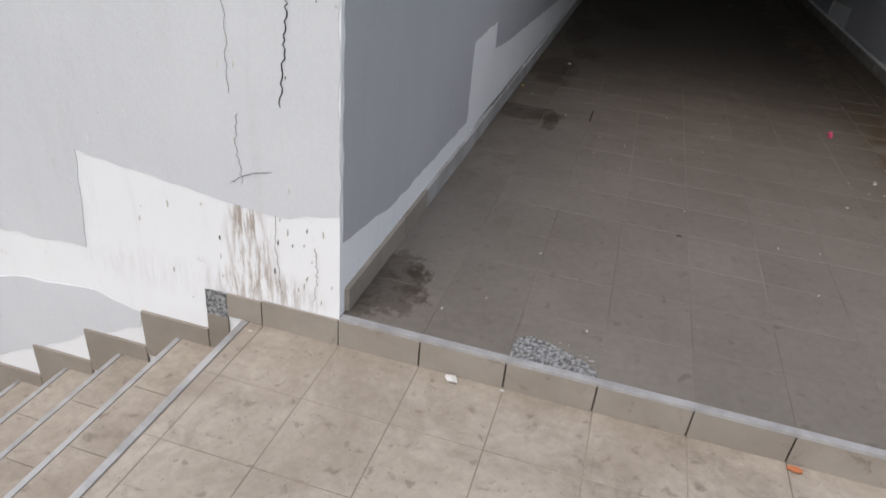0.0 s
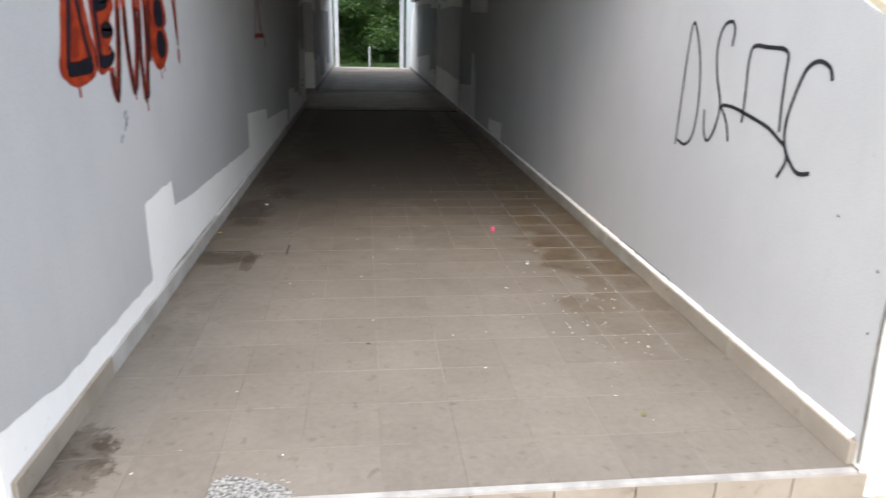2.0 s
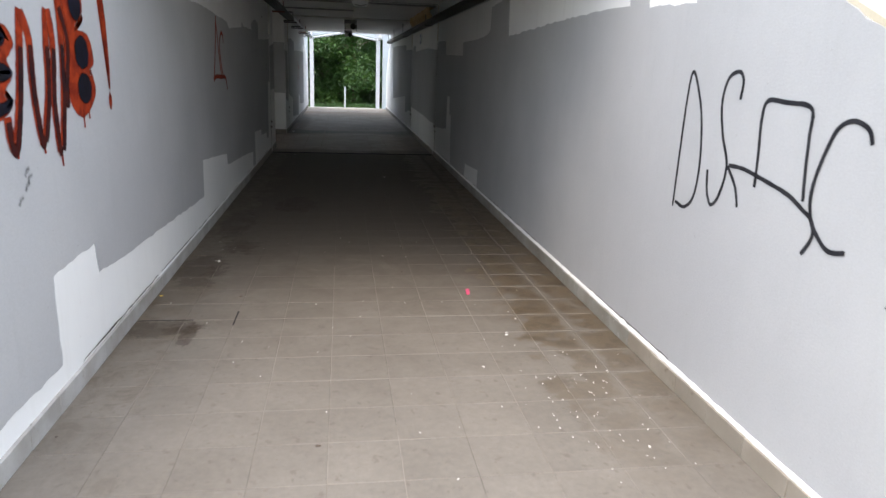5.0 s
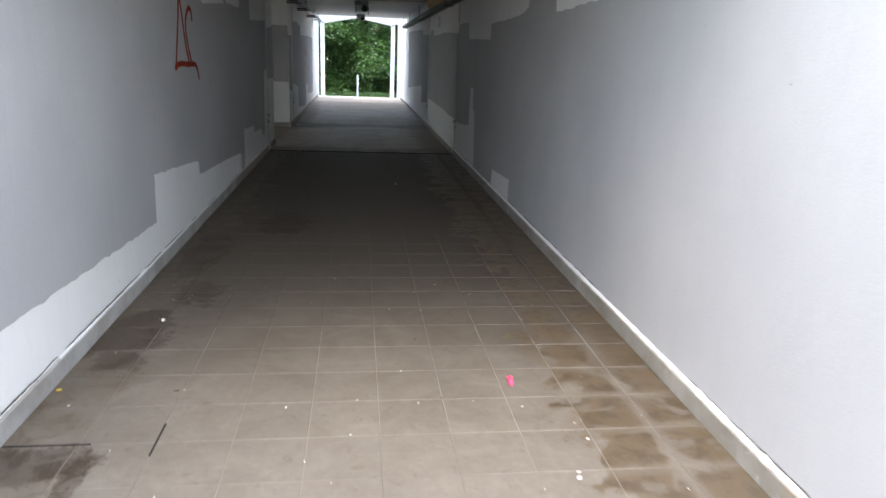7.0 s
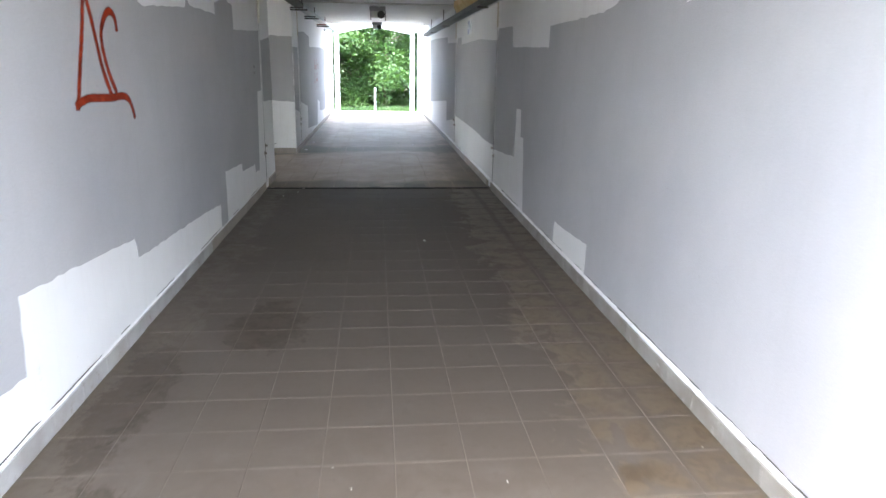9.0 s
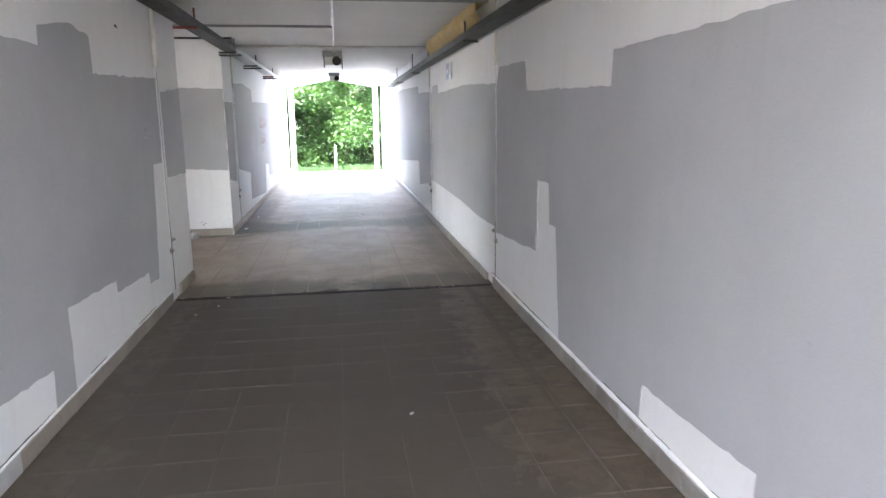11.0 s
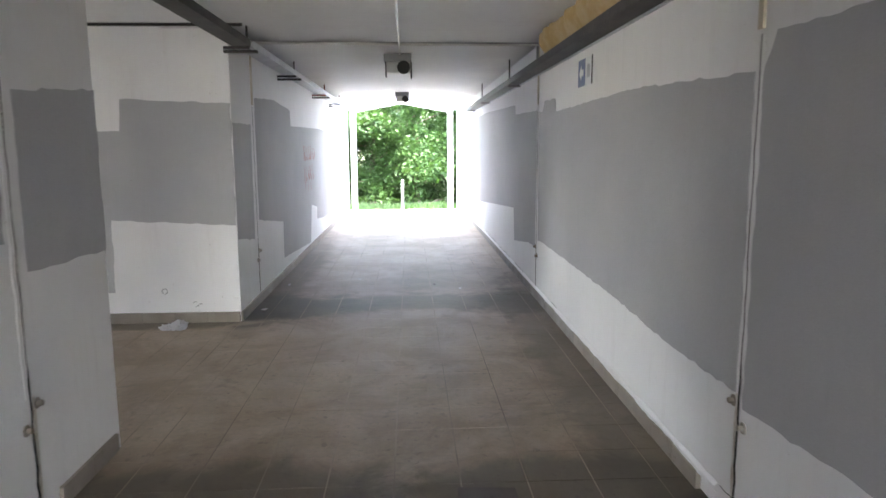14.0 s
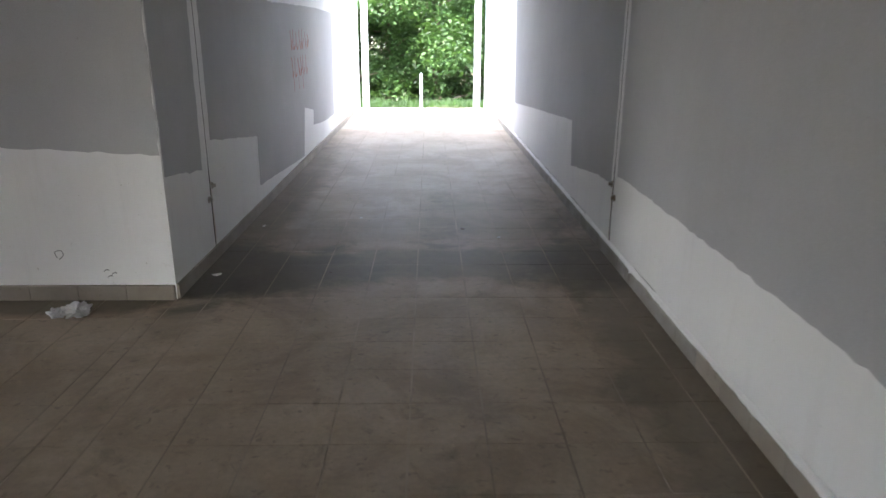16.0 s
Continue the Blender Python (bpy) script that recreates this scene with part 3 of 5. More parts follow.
# end walls that face the landing
end_w = part("wall_end_west", boxed(-4.4, 0.0, 0.0, 0.36, GROUND, 1.46, bevel=0.004), M_END)
tagged(end_w, "cracked white end wall above the descending stairs", "wall", kind="structure")
end_e = part("wall_end_east", boxed(W - 0.002, 7.0, 0.0, 0.36, GROUND, 1.46, bevel=0.004), M_WHITE)
tagged(end_e, "bright white end wall with a split corner joint", "wall", kind="structure")
far_e = part("wall_far_end_east", boxed(W + 0.01, 7.0, Y_STEP - 0.34, Y_STEP + 0.02, GROUND, 1.456), M_WHITE)
tagged(far_e, "white end wall beside the far exit", "wall", kind="structure")
far_w = part("wall_far_end_west", boxed(-4.4, -0.01, Y_STEP - 0.34, Y_STEP + 0.02, GROUND, 1.456), M_WHITE)
tagged(far_w, "white end wall beside the far exit", "wall", kind="structure")

# side passage
side_n = part("wall_side_north", boxed(SIDE_X, -T, SIDE_A - 0.35, SIDE_A, GROUND, H + 0.02), M_WHITE)
tagged(side_n, "white wall of the side passage", "wall", kind="structure")
side_s = part("wall_side_south", boxed(SIDE_X, -T, SIDE_B, SIDE_B + 0.35, GROUND, H + 0.02), M_WHITE)
tagged(side_s, "white wall of the side passage", "wall", kind="structure")

# ceiling and its beams
bm = boxed(-T, W + T, Y_ROOF, Y_JOINT - 0.012, H, H + 0.35)
box(bm, -T, W + T, Y_JOINT + 0.012, Y_JOINT2 - 0.012, H + 0.004, H + 0.35)
box(bm, -T, W + T, Y_JOINT2 + 0.012, Y_END, H, H + 0.35)
box(bm, -T, W + T, Y_JOINT - 0.02, Y_JOINT + 0.02, H + 0.05, H + 0.34)
box(bm, -T, W + T, Y_JOINT2 - 0.02, Y_JOINT2 + 0.02, H + 0.05, H + 0.34)
ceiling = part("ceiling", bm, M_CEIL)
tagged(ceiling, "grimy whitewashed concrete ceiling in three slabs", "ceiling", kind="structure")
bm = boxed(SIDE_X, -T - 0.002, SIDE_A - 0.35, SIDE_B + 0.35, H + 0.022, H + 0.35)
tagged(part("ceiling_side", bm, M_CEIL), "whitewashed ceiling of the side passage", "ceiling", kind="structure")
bm = boxed(-T - 0.5, W + T + 0.5, Y_ROOF + 0.05, Y_END - 0.05, H + 0.352, H + 0.42)
tagged(part("roof_turf", bm, M_GRASS), "turf on top of the underpass roof", "roof", kind="structure")


# ---- paint on the walls ----
west_low = [(0.02, 0.30), (0.55, 0.22), (1.69, 0.20), (1.70, 0.63), (2.24, 0.65), (2.27, 0.48), (2.84, 0.44), (4.0, 0.40), (5.15, 0.35), (5.18, 0.70), (6.56, 0.59), (6.60, 0.46), (8.25, 0.38), (8.88, 0.33), (8.87, 0.03), (9.15, 0.03), (9.16, 0.60), (10.02, 0.555), (10.03, 0.47), (10.82, 0.43), (10.85, 0.33), (11.12, 0.315), (11.25, 1.28), (11.55, 1.28)]
west_up = [(11.57, 2.02), (9.99, 1.96), (9.98, 2.20), (9.65, 2.24), (9.20, 2.17), (9.18, 2.06), (8.3, 2.07), (8.2, 2.12), (8.16, 2.05), (7.12, 1.98), (6.9, 2.05), (5.24, 2.11), (3.97, 2.09), (3.0, 2.12), (2.62, 2.55), (2.6, 2.70), (0.05, 1.49), (0.02, 1.49)]
patch(wall_west, west_low + west_up, LEFT, M_GREY, "grey cover-up paint with stepped edges", 3)
patch(wall_west, [(11.70, 1.14), (12.46, 1.12), (12.46, 1.97), (11.70, 1.91)], LEFT, M_GREY, "grey cover-up paint with stepped edges", 4)
patch(wall_west_far, [(15.27, 0.80), (15.97, 0.71), (16.0, 1.91), (15.27, 1.91)], LEFT, M_GREY, "grey cover-up paint with stepped edges", 5)
patch(wall_west_far, [(16.22, 0.89), (17.63, 0.72), (17.60, 0.25), (20.0, 0.12), (20.2, 0.73), (20.9, 0.63), (20.86, 0.43), (21.8, 0.36), (23.0, 0.34), (23.2, 2.0), (21.5, 2.02), (18.42, 1.97), (18.40, 2.19), (17.3, 2.25), (16.22, 2.20)], LEFT, M_GREY, "grey cover-up paint with stepped edges", 6)
east_low = [(0.03, 0.10), (7.22, 0.10), (7.20, 0.35), (8.16, 0.31), (8.20, 0.10), (9.49, 0.10), (9.60, 0.89), (9.75, 0.89), (9.78, 1.18), (10.05, 1.18), (10.08, 0.63), (11.43, 0.55)]
east_up = [(11.42, 1.97), (11.34, 2.10), (10.46, 2.08), (10.40, 1.85), (8.70, 1.81), (8.68, 2.00), (7.2, 2.01), (6.84, 2.07), (6.80, 2.34), (5.95, 2.38), (5.90, 1.97), (4.15, 2.02), (3.45, 2.03), (2.74, 2.02), (2.76, 2.13), (2.50, 2.12), (2.46, 1.99), (1.91, 1.97), (1.96, 2.06), (1.22, 2.06), (0.12, 1.53), (0.10, 1.45), (0.085, 1.2), (0.075, 0.9), (0.05, 0.5)]
patch(wall_east, east_low + east_up, RIGHT, M_GREY, "grey cover-up paint with stepped edges", 7, 0.005)
patch(wall_east, [(11.495, 0.60), (12.24, 0.59), (13.22, 0.63), (15.8, 0.66), (16.08, 0.64), (16.08, 2.04), (15.92, 2.03), (15.80, 2.14), (15.30, 2.12), (15.27, 2.0), (13.0, 2.02), (11.495, 1.96)], RIGHT, M_GREY, "grey cover-up paint with stepped edges", 8)
patch(wall_east, [(16.24, 0.56), (16.72, 0.54), (17.75, 0.42), (17.83, 0.86), (20.0, 0.74), (22.4, 0.6), (22.6, 2.28), (20.8, 2.28), (17.79, 2.21), (17.76, 2.09), (16.24, 2.06)], RIGHT, M_GREY, "grey cover-up paint with stepped edges", 9)
patch(end_w, [(-4.38, -0.62), (-2.2, -0.62), (-2.2, -0.05), (-1.52, 0.02), (-1.07, 0.03), (-1.03, 0.45), (-0.65, 0.40), (-0.30, 0.36), (-0.24, 0.355), (-0.003, 0.41), (-0.003, 1.455), (-4.38, 1.43)], FRONT, M_PALE, "pale grey paint on the upper wall", 10)
patch(end_w, [(-1.80, -0.30), (-1.45, -0.20), (-1.05, -0.17), (-0.86, -0.22), (-0.88, -0.30), (-1.2, -0.44), (-1.5, -0.6), (-1.8, -0.75)], FRONT, M_PALE, "pale grey paint near the stairs", 11)
patch(end_e, [(3.40, 0.02), (3.31, 0.2), (3.32, 0.45), (3.33, 0.65), (3.28, 1.13), (3.34, 1.18), (6.9, 1.2), (6.9, -0.08), (3.62, -0.08)], FRONT, M_PALE, "pale grey paint with a curved edge", 12)
patch(wall_west_far, [(-3.2, 0.30), (-1.18, 0.30), (-1.17, 1.0), (-0.004, 0.94), (-0.004, 2.08), (-1.01, 2.12), (-1.03, 1.83), (-3.2, 1.83)], BLOCK, M_GREY, "grey cover-up paint", 15)


# ---- skirting beads, joints, cracks ----
def bead(y0, y1, x, z, r, seed, sign):
    """An uneven line of old paint and filler along the top of a skirting."""
    rng = random.Random(seed)
    bm = bmesh.new()
    rows, k = [], int((y1 - y0) / 0.06)
    for i in range(k + 1):
        y = y0 + (y1 - y0) * i / k
        rr = r * (1.0 + 0.5 * noise.noise(Vector((y * 3.0, seed, 0))) + 0.5 * noise.noise(Vector((y * 13.0, seed, 4.0))) + rng.uniform(-0.06, 0.06))
        rows.append([bm.verts.new((x + sign * rr * math.cos(a) * 0.9, y, z + rr * math.sin(a))) for a in (-1.5, -0.5, 0.5, 1.5)])
    for a, b in zip(rows, rows[1:]):
        for i in range(3):
            bm.faces.new((a[i], a[i + 1], b[i + 1], b[i]))
    return bm


tagged(part("trim_bead_east", bead(0.06, 11.4, W - 0.006, 0.098, 0.019, 21, -1), M_WHITE), "lumpy white paint along the skirting", "trim", kind="structure")
tagged(part("trim_bead_west", bead(3.4, 11.5, 0.002, 0.098, 0.01, 22, 1), M_WHITE), "white paint line along the skirting", "trim", kind="structure")
tagged(part("trim_bead_east_far", bead(11.6, 26.0, W - 0.006, 0.10, 0.024, 23, -1), M_WHITE), "white paint line along the skirting", "trim", kind="structure")


def top_cracks(parent, y0, y1, to3d, base, z, count, seed):
    """Broken dark cracks where the skirting has parted from the wall, with short ticks down over the tile joints."""
    rng = random.Random(seed)
    for k in range(count):
        y = rng.uniform(y0, y1)
        n = rng.randint(4, 14)
        pts = [(y + 0.05 * i, z + rng.uniform(-0.004, 0.004)) for i in range(n)]
        part("crack", stroke(pts, rng.uniform(0.003, 0.007), to3d, base, 0.0015, seed + k, True), M_CRACK, parent)
    for k in range(count // 2):
        y = y0 + P * rng.randint(0, int((y1 - y0) / P))
        part("crack", stroke([(y, z - 0.01), (y + 0.006, z - 0.035), (y + 0.002, z - 0.06)], 0.004, to3d, base, 0.0015, seed + 60 + k, True), M_CRACK, parent)


def joint_strip(x, y, sign, z0, z1, seed):
    """A vertical movement joint: open dark gap with ragged white filler beside it."""
    root = thing("expansion_joint", "vertical wall movement joint with ragged filler and rust", "joint", kind="structure")
    rng = random.Random(seed)
    to3d = lambda u, v, w: (x + sign * w, u, v)
    gap, cover = [], []
    for i in range(32):
        z = z0 + (z1 - z0) * i / 31
        gap.append((y + rng.uniform(-0.004, 0.004), z))
    part("gap", stroke(gap, 0.006, to3d, 0.003, 0.002, seed, True), M_CRACK, root)
    part("open_gap", stroke([(u + rng.uniform(-0.005, 0.005), v) for u, v in gap if v < 0.75], 0.014, to3d, 0.0034, 0.002, seed + 5, True), M_DARK, root, "open black gap")
    part("filler", stroke([(u - 0.022, v) for u, v in gap if v > 0.6], 0.026, to3d, 0.0005, 0.0035, seed + 1, True), M_WHITE, root, "white ragged filler")
    part("rust_edge", stroke([(u + 0.022 + rng.uniform(-0.006, 0.006), v) for u, v in gap if v < 0.62], 0.02, to3d, 0.0005, 0.003, seed + 2, True), M_WORN, root, "tan stained plaster edge")
    for dz, dy in ((0.47, -0.045), (0.56, 0.05)):
        bm = tubed((0, 0, 0), (0, 0, 0.006), 0.026, 12)
        tube(bm, (0, 0, 0.006), (0, 0, 0.028), 0.014, 6)
        bm.transform(Matrix.Translation((x, y + dy, dz)) @ Matrix.Rotation(radians(90) * sign, 4, "Y"))
        part("bolt", bm, M_BOLT, root, "dull anchor bolt")
    part("upper_strip", prism([(y - 0.02, 2.12), (y + 0.02, 2.12), (y + 0.02, H - 0.01), (y - 0.02, H - 0.01)], to3d, 0.012), M_CAP, root, "tan joint strip")


joint_strip(0.0, 11.62, 1, 0.08, 2.1, 31)
joint_strip(W, 11.46, -1, 0.08, 2.1, 32)
joint_strip(0.0, 16.1, 1, 0.08, 2.1, 33)
joint_strip(W, 16.16, -1, 0.08, 2.1, 34)


top_cracks(wall_east, 1.5, 11.2, RIGHT, 0.006, 0.122, 22, 400)
top_cracks(wall_east, 14.5, 22.0, RIGHT, 0.006, 0.128, 14, 500)
top_cracks(wall_west, 1.0, 11.0, LEFT, 0.006, 0.118, 22, 600)


def crack(points, to3d, width, seed, parent, material=M_CRACK):
    rng, out = random.Random(seed), []
    for a, b in zip(points, points[1:]):
        for j in range(11):
            t = j / 11
            out.append((a[0] + (b[0] - a[0]) * t + rng.uniform(-0.006, 0.006), a[1] + (b[1] - a[1]) * t))
    return part("crack", stroke(out, width, to3d, 0.0035, 0.0015, seed, True), material, parent, "fine crack in the plaster")


crack([(-0.17, 1.37), (-0.15, 1.15), (-0.17, 1.05), (-0.185, 0.9), (-0.205, 0.73)], FRONT, 0.0036, 41, end_w, M_DARK)
crack([(-0.17, 1.36), (-0.24, 1.18), (-0.27, 1.10)], FRONT, 0.0016, 42, end_w, M_HAIR)
crack([(-0.40, 0.45), (-0.32, 0.5), (-0.23, 0.52)], FRONT, 0.002, 44, end_w)
crack([(-0.375, 1.42), (-0.40, 1.2), (-0.375, 0.98), (-0.385, 0.74)], FRONT, 0.0014, 45, end_w, M_HAIR)
crack([(-0.36, 0.70), (-0.37, 0.58), (-0.35, 0.44)], FRONT, 0.0014, 46, end_w, M_HAIR)
crack([(-0.235, 0.36), (-0.24, 0.2), (-0.225, 0.02)], FRONT, 0.0014, 47, end_w, M_HAIR)
crack([(-0.09, 0.27), (-0.085, 0.15), (-0.095, 0.03)], FRONT, 0.0014, 48, end_w, M_HAIR)
rng = random.Random(8)
for k in range(40):
    u = -0.02 - abs(rng.gauss(0, 0.42))
    v = rng.uniform(-0.02, 0.36) if rng.random() < 0.75 else rng.uniform(0.36, 1.3)
    if u < -1.0 or v < 0.03 - max(0.0, -u - 0.5) * 0.6:
        continue
    w, h = rng.uniform(0.001, 0.0035), rng.uniform(0.008, 0.03)
    patch(end_w, [(u, v), (u + w, v + h * 0.25), (u + w * rng.uniform(0, 1), v + h), (u - w * 0.5, v + h * 0.6)], FRONT, M_WORN if k % 5 else M_CRACK, "chipped paint", 70 + k, 0.0044, 0.0015)
part("joint_mortar", stroke([(0.098, 1.455), (0.11, 1.40), (0.085, 1.2), (0.08, 1.0), (0.065, 0.8), (0.055, 0.5), (0.03, 0.2), (0.018, 0.02)], 0.015, RIGHT, 0.0052, 0.0016, 61), M_MORTAR, end_e, "ragged grey mortar in the corner joint")
crack([(0.10, 1.46), (0.115, 1.40), (0.09, 1.2), (0.085, 1.0), (0.07, 0.8), (0.06, 0.5), (0.035, 0.2), (0.02, 0.02)], RIGHT, 0.0045, 60, end_e)
for k, (y, z) in enumerate(((0.15, 1.14), (0.14, 0.76), (0.12, 0.52), (2.61, 1.54), (0.4, 0.9))):
    part("nail_hole", prism([(y - 0.008, z), (y, z - 0.008), (y + 0.008, z), (y, z + 0.008)], lambda u, v, w: (W - 0.003 - w, u, v), 0.002), M_CRACK, wall_east)
part("scuff_mark", stroke([(-0.72, 0.27), (-0.69, 0.30), (-0.70, 0.33), (-0.74, 0.32), (-0.73, 0.28)], 0.006, BLOCK, 0.003, 0.001, 70), M_LAMPGREY, side_s, "grey scuff mark")
for k, (u, v) in enumerate(((-0.43, 0.15), (-0.40, 0.17), (-0.45, 0.19))):
    part("scuff_mark", stroke([(u, v), (u + 0.02, v + 0.012), (u + 0.035, v + 0.008)], 0.006, BLOCK, 0.003, 0.001, 72 + k), M_LAMPGREY, wall_west_far, "grey scuff mark")
for row in range(2):
    for k in range(4):
        u, v = 11.06 + 0.032 * k, 1.56 - 0.07 * row
        part("scribble", stroke([(u, v), (u + 0.01, v + 0.035), (u + 0.018, v + 0.005), (u + 0.024, v + 0.04)], 0.005, LEFT, 0.0032, 0.001, 90 + k), M_LAMPGREY, wall_west, "small pen scribble")
for u, v in ((10.55, 2.33),):
    part("scuff_mark", stroke([(u, v), (u + 0.03, v + 0.01), (u + 0.06, v)], 0.02, LEFT, 0.003, 0.001, 75), M_CRACK, wall_west, "dark scuff mark")


# ---- floors ----
def tile_mesh(name, sx, sy, t, material):
    """A tile with its top at z = 0, its edges worn round."""
    bm = bmesh.new()
    c = 0.0012
    rings = [[(-sx / 2, -sy / 2), (sx / 2, -sy / 2), (sx / 2, sy / 2), (-sx / 2, sy / 2)]]
    rings = [[bm.verts.new((u, v, -t)) for u, v in rings[0]], [bm.verts.new((u, v, -c)) for u, v in rings[0]],
             [bm.verts.new((u - math.copysign(c, u), v - math.copysign(c, v), 0)) for u, v in rings[0]]]
    for a, b in zip(rings, rings[1:]):
        for i in range(4):
            j = (i + 1) % 4
            bm.faces.new((a[i], a[j], b[j], b[i]))
    bm.faces.new(rings[2])
    return mesh_from(bm, name, material)


def tile_at(me, parent, x, y, z, name="tile", tilt=0.0008):
    ob = new(name, me)
    ob.parent = parent
    ob.location = (x, y, z + random.uniform(-0.0003, 0.0003))
    ob.rotation_euler = (random.uniform(-tilt, tilt), random.uniform(-tilt, tilt), random.uniform(-0.002, 0.002))
    return ob


def tile_field(name, x0, x1, y0, y1, px, py, ox, oy, z, gap, t, material, parent, cross=0.004):
    """Many tiles in one mesh, cut to the field's edges."""
    rng = random.Random(7)
    verts, faces = [], []
    for j in range(math.floor((y0 - oy) / py), math.ceil((y1 - oy) / py)):
        for i in range(math.floor((x0 - ox) / px), math.ceil((x1 - ox) / px)):
            a, b = max(x0, ox + i * px + gap / 2), min(x1, ox + (i + 1) * px - gap / 2)
            c, d = max(y0, oy + j * py + cross / 2), min(y1, oy + (j + 1) * py - cross / 2)
            if b - a < 0.02 or d - c < 0.02:
                continue
            dz, e, k = rng.uniform(-0.0005, 0.0005), 0.001, len(verts)
            verts += [(a, c, z - t), (b, c, z - t), (b, d, z - t), (a, d, z - t), (a + e, c + e, z + dz), (b - e, c + e, z + dz), (b - e, d - e, z + dz), (a + e, d - e, z + dz)]
            faces += [(k + 4, k + 5, k + 6, k + 7), (k, k + 1, k + 5, k + 4), (k + 1, k + 2, k + 6, k + 5), (k + 2, k + 3, k + 7, k + 6), (k + 3, k, k + 4, k + 7)]
    me = bpy.data.meshes.new(name)
    me.from_pydata(verts, [], faces)
    me.materials.append(material)
    ob = new(name, me)
    ob.parent = parent
    return tagged(ob, kind="stuff")


Y_PARTS = 29 * P
floor = part("floor", boxed(0.0, W, 0.004, 13 * P, -0.3, -0.0013), M_GROUT)
part("tile_bed", boxed(0.0, W, 13 * P, Y_JOINT - 0.02, -0.3, -0.0013), M_GROUT4, floor, "grout bed darkened with the tiles")
tagged(floor, "beige tiled passage floor with brown damp stains", "floor", kind="structure")
floor_far = part("floor_far", boxed(0.0, W, Y_JOINT + 0.02, Y_STEP, -0.3, -0.0016), M_GROUT2)
tagged(floor_far, "greyish tiled floor of the far passage", "floor", kind="structure")
side_floor = part("floor_side", boxed(SIDE_X, -0.001, SIDE_A, SIDE_B, GROUND, -0.0016), M_GROUT2)
tagged(side_floor, "brownish tiled floor of the side passage", "floor", kind="structure")
gap_bed = part("floor_joint", boxed(0.0, W, Y_JOINT - 0.02, Y_JOINT + 0.02, -0.3, -0.018), M_DARK)
tagged(gap_bed, "open dark movement joint across the floor", "floor joint", kind="structure")

landing = part("landing", boxed(-0.39, 7.0, -3.2, -0.0, GROUND, LOW - 0.0015), M_GROUT3)
tagged(landing, "beige tiled landing before the passage step", "landing", kind="structure")
far_landing = part("landing_far", boxed(-2.0, 6.0, Y_STEP, 28.6, GROUND, LOW), M_BRIGHTENED)
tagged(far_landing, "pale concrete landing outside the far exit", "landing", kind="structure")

# Added slab, out of view; its pale top bounces daylight into the side passage.
side_slab = part("unseen_side_slab", boxed(SIDE_X - 5.0, SIDE_X - 0.004, SIDE_A - 0.3, SIDE_B + 0.3, GROUND, LOW), M_BRIGHTENED)
tagged(side_slab, "unseen pale slab added outside the side passage", "landing", kind="structure")

# stairs that go down beside the end wall
stairs = thing("stairs", "beige tiled stairs with metal nosings going down from the landing", "stairs", kind="structure")
STEPS = 9
for k in range(1, STEPS + 1):
    x1 = -0.39 - P * (k - 1)
    z = LOW - 0.176 * k
    step = part("step", boxed(x1 - P, x1, -3.2, -0.001, GROUND - 0.1, z), M_LAND, stairs)
    for j in range(10):
        part("tread_tile", boxed(x1 - P + 0.024, x1 - 0.004, -(j + 1) * P + 0.002, -j * P - 0.012 if j == 0 else -j * P - 0.002, z, z + 0.004, bevel=0.0015), M_LAND, step)
    part("nosing", boxed(x1 - P - 0.004, x1 - P + 0.018, -3.2, -0.012, z - 0.012, z + 0.004, bevel=0.0015), M_ALU, step, "aluminium nosing strip")
part("nosing", boxed(-0.394, -0.368, -3.2, -0.012, LOW - 0.012, LOW + 0.004, bevel=0.0015), M_ALU, stairs, "aluminium nosing strip")

step_nose = part("step_nosing", boxed(0.004, W - 0.02, -0.008, 0.020, -0.012, 0.004, bevel=0.0015), M_ALU)
tagged(step_nose, "scuffed aluminium nosing on the passage step", "nosing", kind="structure")


# ---- far outside: canopy, post, trees ----
canopy = thing("canopy", "white steel canopy with clear roof sheets over the far landing", "canopy", (0, 0, LOW))
XL, XR, YC, EAVE = 0.07, 2.84, 28.45, 2.84
for x in (XL, XR):
    out = -0.26 if x < 1 else 0.36
    part("post", boxed(x - 0.08, x + 0.08, YC - 0.06, YC + 0.06, 0.0, EAVE, bevel=0.008), M_POST, canopy)
    part("post", boxed(x - 0.06 + out, x + 0.06 + out, Y_STEP - 0.25, Y_STEP - 0.13, 1.58, EAVE, bevel=0.008), M_POST, canopy)
    part("beam", boxed(x - 0.05, x + 0.05, Y_STEP - 0.25, YC + 0.06, EAVE - 0.04, EAVE + 0.05, bevel=0.006), M_POST, canopy)
for a, b in (((XL, YC, EAVE - 0.02), (1.44, YC, EAVE + 0.24)), ((1.44, YC, EAVE + 0.24), (XR, YC, EAVE - 0.02))):
    part("rafter", tubed(a, b, 0.045, 4), M_POST, canopy)
for s, (xa, xb) in enumerate(((XL - 0.25, 1.44), (1.44, XR + 0.25))):
    za, zb = (3.50, 3.72) if s == 0 else (3.72, 3.50)
    out = [(xa, za), (xb, zb), (xb, zb + 0.016), (xa, za + 0.016)]
    part("roof_sheet", prism(out, lambda u, v, w: (u, Y_END + 0.5 + w, v), YC + 0.2 - Y_END - 0.5), M_SHEET, canopy, "clear ribbed roof sheet")
gable = [(XL - 0.2, EAVE + 0.02), (1.44, EAVE + 0.28), (XR + 0.2, EAVE + 0.02), (XR + 0.2, 3.50), (1.44, 3.71), (XL - 0.2, 3.50)]
